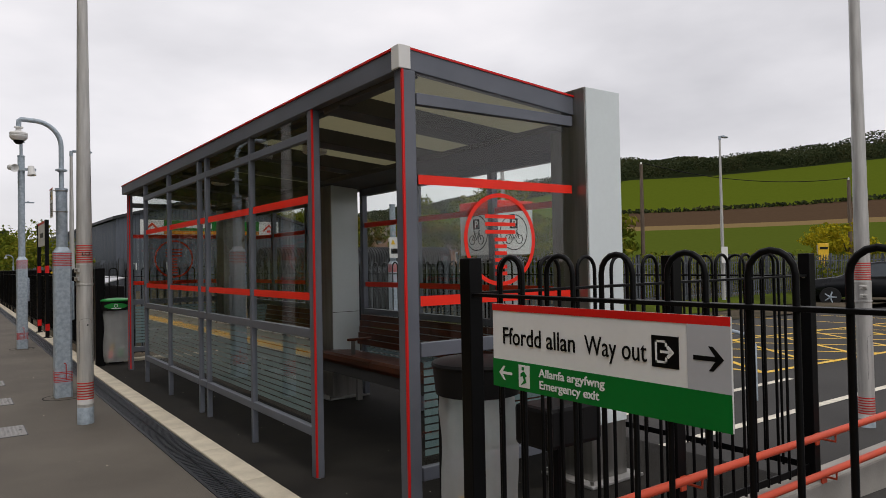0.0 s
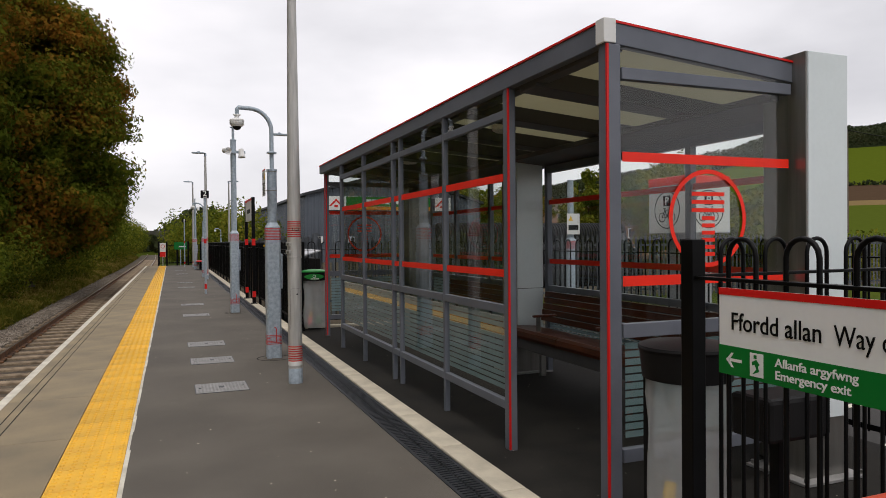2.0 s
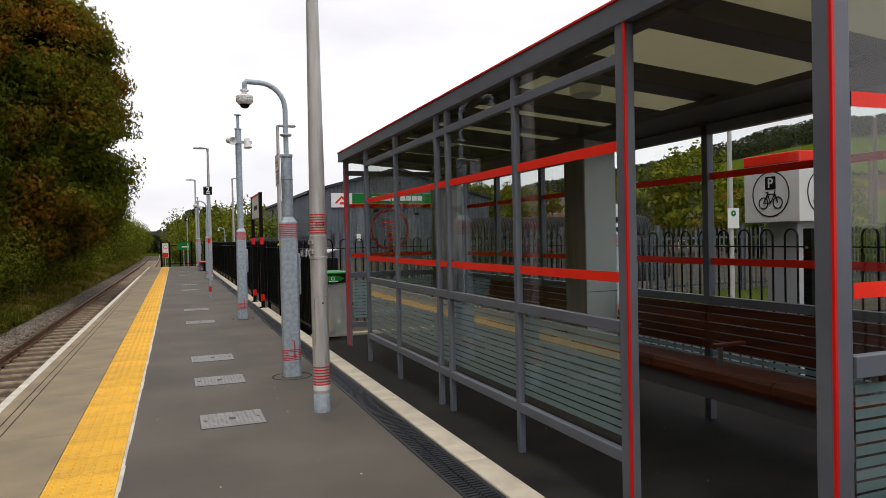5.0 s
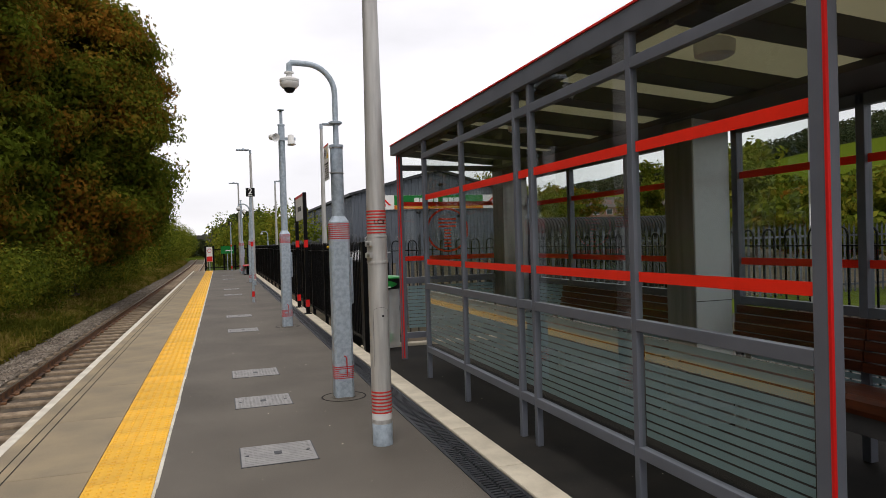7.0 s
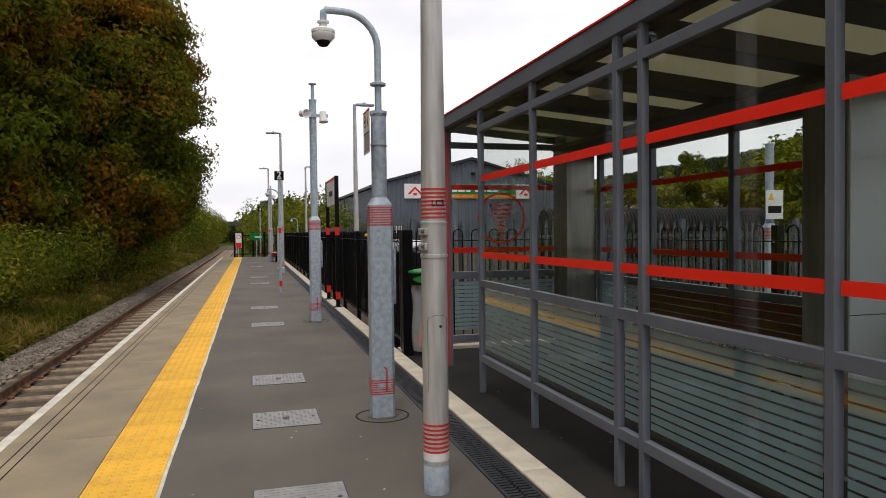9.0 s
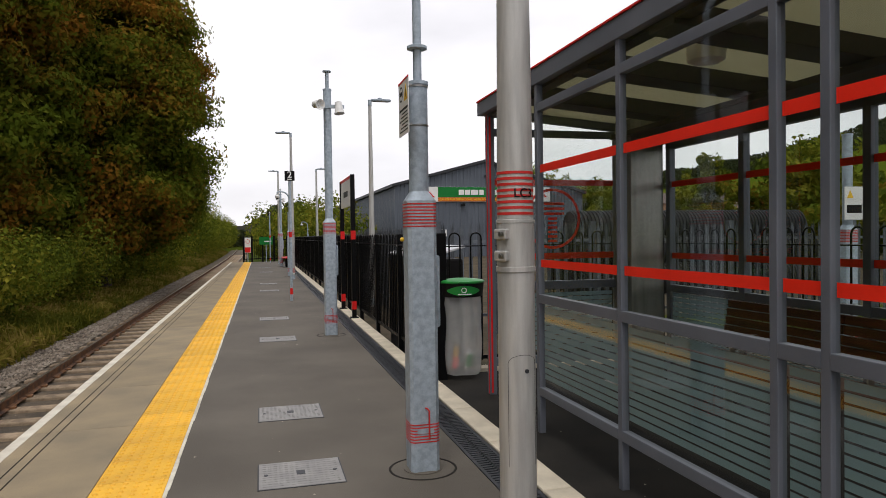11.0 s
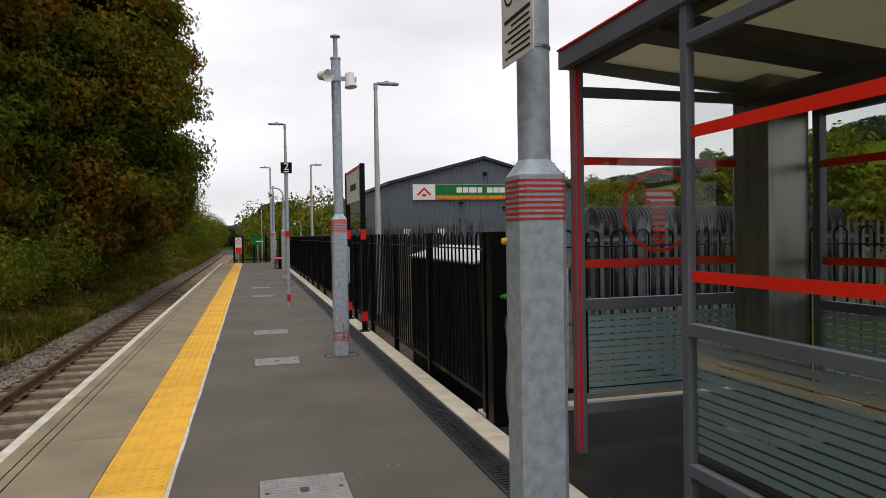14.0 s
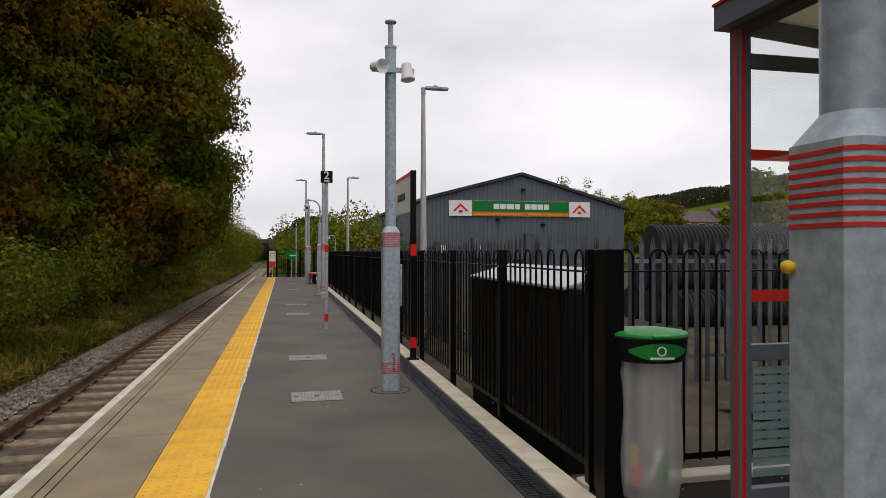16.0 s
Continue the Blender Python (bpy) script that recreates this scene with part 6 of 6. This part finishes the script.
# woods on the hill, and the far rim of the valley
n = 90000
aa = rg.random(n)
hd = np.radians(12 + 78 * aa)
rr = 425 + 90 * rg.random(n)
px, py = rr * np.sin(hd), rr * np.cos(hd)
pz = np.array([land(u, v) for u, v in zip(px, py)]) + 7 * rg.random(n) ** 0.7
cl = np.sin(px * 0.11) * np.cos(py * 0.13) + np.sin(px * 0.05 + 2)
pz += np.clip(cl, -0.5, 1.5) * 2.2
me = leaf_mesh("hill_woods", np.stack([px, py, pz], 1), rg.normal(size=(n, 3)) + (0, 0, 0.8), 0.8 + 1.1 * rg.random(n), rg, LEAF_FAR, 0.8)
tagged(new("hill_woods", me), "dark woods along the top of the hill", "woods", kind="stuff")
n = 16000
hd = np.radians(-60 + 85 * rg.random(n))
rr = 190 + 60 * rg.random(n)
px, py = rr * np.sin(hd), rr * np.cos(hd)
pz = -1 + (8 + 3.0 * np.sin(hd * 19) + 2 * np.sin(hd * 47)) * rg.random(n) ** 0.8
me = leaf_mesh("far_woods", np.stack([px, py, pz], 1), rg.normal(size=(n, 3)) + (0, 0, 0.5), 1.5 + 1.5 * rg.random(n), rg, LEAF_FAR, 0.8)
tagged(new("far_woods", me), "far belt of green woods across the valley", "woods", kind="stuff")
n = 1500
hd = np.radians(42 + 40 * rg.random(n))
rr = 322 + 3 * rg.random(n)
px, py = rr * np.sin(hd), rr * np.cos(hd)
pz = np.array([land(u, v) for u, v in zip(px, py)]) + 1.6 * rg.random(n)
me = leaf_mesh("field_hedge", np.stack([px, py, pz], 1), rg.normal(size=(n, 3)), 1.0 + rg.random(n), rg, LEAF_FAR, 0.8)
tagged(new("field_hedge", me), "dark hedge between two fields on the hill", "hedge", kind="stuff")

# ---- beyond the car park ----
def wood_pole(at, h):
    c = thing("utility_pole", at, "weathered timber utility pole", "pole", "utility poles")
    part("shaft", lathe(((0.13, -0.2), (0.09, h)), 10), WOODPOLE, c)
    part("insulator", lathe(((0.05, h), (0.05, h + 0.12), (0.02, h + 0.14)), 8), WHITE, c)


wood_pole((31, 24.5, -0.6), 7.2)
wood_pole((41, 18.2, -0.6), 6.2)
wood_pole((38, 30, -0.6), 6.0)
wire = thing("overhead_wire", (31, 24.5, 6.7), "thin black overhead wire between the timber poles", "wire")
part("wire", pipe([(10.0 * u, -6.3 * u, -1.0 * u - 2.2 * u * (1 - u)) for u in [k / 12 for k in range(13)]], 0.02, 5), BLACK, wire)
lamp_column((23.5, 15.0, -0.3), tape=False, side=1, h=6.2, label="white-grey lamp column at the car park's edge")
nt = thing("lamp_notice", (23.42, 14.9, -0.3), "small white notice on the lamp column", "sign")
part("plate", bx(-0.2, 0.2, -0.04, -0.02, 1.5, 2.1), WHITE, nt)
part("strap", bx(-0.03, 0.1, -0.02, 0.1, 1.75, 1.85), STEEL, nt)
yb = thing("yellow_sign", (34.5, 16.6, -0.6), "yellow warning board beyond the fence", "sign")
part("board", bx(-0.5, 0.5, -0.03, 0.03, 1.45, 2.6, bev=0.01), YELLOW, yb)
part("text_bars", bx(-0.4, 0.4, -0.036, -0.03, 2.3, 2.42), BLACK, yb)
for x in (-0.4, 0.4):
    part("leg", bx(x - 0.04, x + 0.04, 0.031, 0.09, -0.1, 2.5), GALV, yb)


def car(at, turn):
    c = thing("car", at, "dark grey parked hatchback car in the car park", "car", turn=turn)
    side = [(-2.0, 0.35), (-2.08, 0.55), (-2.02, 0.78), (-1.75, 0.92), (-1.0, 1.0), (-0.35, 1.42), (0.2, 1.52), (1.1, 1.5), (1.75, 1.2), (2.02, 0.95), (2.08, 0.6), (2.0, 0.32)]
    bm = bmesh.new()
    half = [0.84, 0.86, 0.87, 0.87, 0.86, 0.66, 0.62, 0.62, 0.7, 0.84, 0.86, 0.84]
    a = [bm.verts.new((x, -w, z)) for (x, z), w in zip(side, half)]
    b = [bm.verts.new((x, w, z)) for (x, z), w in zip(side, half)]
    n = len(side)
    for k in range(n):
        bm.faces.new((a[k], b[k], b[(k + 1) % n], a[(k + 1) % n]))
    bm.faces.new(a[::-1])
    bm.faces.new(b)
    bmesh.ops.recalc_face_normals(bm, faces=bm.faces)
    bmesh.ops.bevel(bm, geom=list(bm.edges), offset=0.05, segments=2, affect="EDGES")
    smooth(bm)
    body = part("body", bm, CARPAINT, c)
    for s in (-1, 1):
        w = slab([(-0.85, 1.02), (-0.3, 1.38), (0.2, 1.45), (1.0, 1.43), (1.5, 1.18), (1.5, 1.04)], 0, 0.01)
        for v in w.verts:
            x, z, d = v.co
            v.co = Vector((x, s * (0.865 - (z - 1.0) * 0.47 + d), z))
        bmesh.ops.recalc_face_normals(w, faces=w.faces)
        part("side_window", w, HOUSEGLASS, body)
        part("headlight", bx(-2.04, -1.85, s * 0.7 - 0.14, s * 0.7 + 0.14, 0.68, 0.78, bev=0.03), WHITE, body)
        for x in (-1.28, 1.3):
            wl_ = part("wheel", turned(lathe(((0.2, -0.1), (0.32, -0.1), (0.335, -0.06), (0.335, 0.06), (0.32, 0.1), (0.2, 0.1)), 28), pose(x, s * 0.8, 0.335, 90)), TYRE, c)
            part("rim", turned(lathe(((0.21, -0.085), (0.21, 0.085)), 20), pose(x, s * 0.805, 0.335, 90)), IRON, wl_)
            bm = bmesh.new()
            for q in range(5):
                u = 2 * math.pi * q / 5
                rod((x, s * 0.9, 0.335), (x + 0.2 * math.cos(u), s * 0.895, 0.335 + 0.2 * math.sin(u)), 0.028, 0.02, 6, bm)
            part("spokes", bm, GALV, wl_)
    return c


car((29.6, 12.4, lot(29.6)), -66).scale = (1.15, 1.15, 1.15)
car((39.5, 13.4, lot(39.5)), 90)


def house(at, w, d, h, turn=0):
    c = thing("house", at, "brown-roofed terraced house on the far slope", "house", "far houses", turn)
    part("wall", bx(-w / 2, w / 2, -d / 2, d / 2, -4, h), BRICKWALL, c)
    bm = bmesh.new()
    p = [(-w / 2 - 0.3, -d / 2 - 0.4, h - 0.1), (w / 2 + 0.3, -d / 2 - 0.4, h - 0.1), (w / 2 + 0.3, 0, h + d * 0.32), (-w / 2 - 0.3, 0, h + d * 0.32), (-w / 2 - 0.3, d / 2 + 0.4, h - 0.1), (w / 2 + 0.3, d / 2 + 0.4, h - 0.1)]
    v = [bm.verts.new(q) for q in p]
    for f in ((0, 1, 2, 3), (3, 2, 5, 4), (0, 3, 4), (1, 5, 2), (0, 4, 5, 1)):
        bm.faces.new([v[i] for i in f])
    bmesh.ops.recalc_face_normals(bm, faces=bm.faces)
    part("roof", bm, ROOFTILE, c)
    n = int(w / 3)
    for k in range(n):
        for z in (h - 1.6, h - 4.2):
            x = -w / 2 + (k + 0.5) * w / n
            part("window", bx(x - 0.7, x + 0.7, -d / 2 - 0.06, -d / 2 + 0.01, z, z + 1.1), HOUSEGLASS, c)
            part("window_frame", bx(x - 0.78, x + 0.78, -d / 2 - 0.04, -d / 2 + 0.005, z - 0.08, z + 1.18), WHITE, c)


for hd, d, h0, w in ((32.5, 165, 8.0, 14), (36, 172, 8.5, 12), (40, 95, 4.0, 10)):
    a = radians(hd)
    x, y = d * math.sin(a) + 0.1, d * math.cos(a) + 8
    house((x, y, land(x, y) + 0.5), w, 8, h0, 0)

DARKSTONE = mat("dark_stone", (0.09, 0.085, 0.075), 0.9, var=0.25, scale=0.8, fine=6, bump=0.4, dist=0.03, colour2=(0.05, 0.05, 0.04))
# stone bridge over the line beyond the platform
bm = bmesh.new()
yb0, xb0 = 168.0, -2.75 + bend(168)
arch = [(xb0 - 5, -1.2), (xb0 - 3.2, -1.2)] + [(xb0 - 3.2 * math.cos(a), 1.0 + 2.4 * math.sin(a)) for a in [math.pi * k / 10 for k in range(11)]] + [(xb0 + 3.2, -1.2), (xb0 + 5, -1.2), (xb0 + 5, 4.2), (xb0 - 5, 4.2)]
lo = [bm.verts.new((x, yb0, z)) for x, z in arch]
hi = [bm.verts.new((x, yb0 + 5, z)) for x, z in arch]
bm.faces.new(lo)
bm.faces.new(hi[::-1])
for k in range(len(arch)):
    bm.faces.new((lo[k], hi[k], hi[(k + 1) % len(arch)], lo[(k + 1) % len(arch)]))
bmesh.ops.recalc_face_normals(bm, faces=bm.faces)
structure("stone_bridge", bm, DARKSTONE, "grey stone bridge over the railway")

# small pale grit and leaf scraps on the paving
n = 420
rg2 = np.random.default_rng(77)
c = np.stack([np.where(rg2.random(n) < 0.6, -0.2 + 1.6 * rg2.random(n), 1.95 + 1.6 * rg2.random(n)), 1.5 + 26 * rg2.random(n), np.full(n, 0.004)], 1)
me = leaf_mesh("grit", c, np.tile((0.05, 0.02, 1.0), (n, 1)) + 0.05 * rg2.normal(size=(n, 3)), 0.006 + 0.016 * rg2.random(n) ** 3, rg2, KERB, 0.8)
tagged(new("grit", me), "small pale grit and leaf scraps on the paving", "litter", kind="stuff")
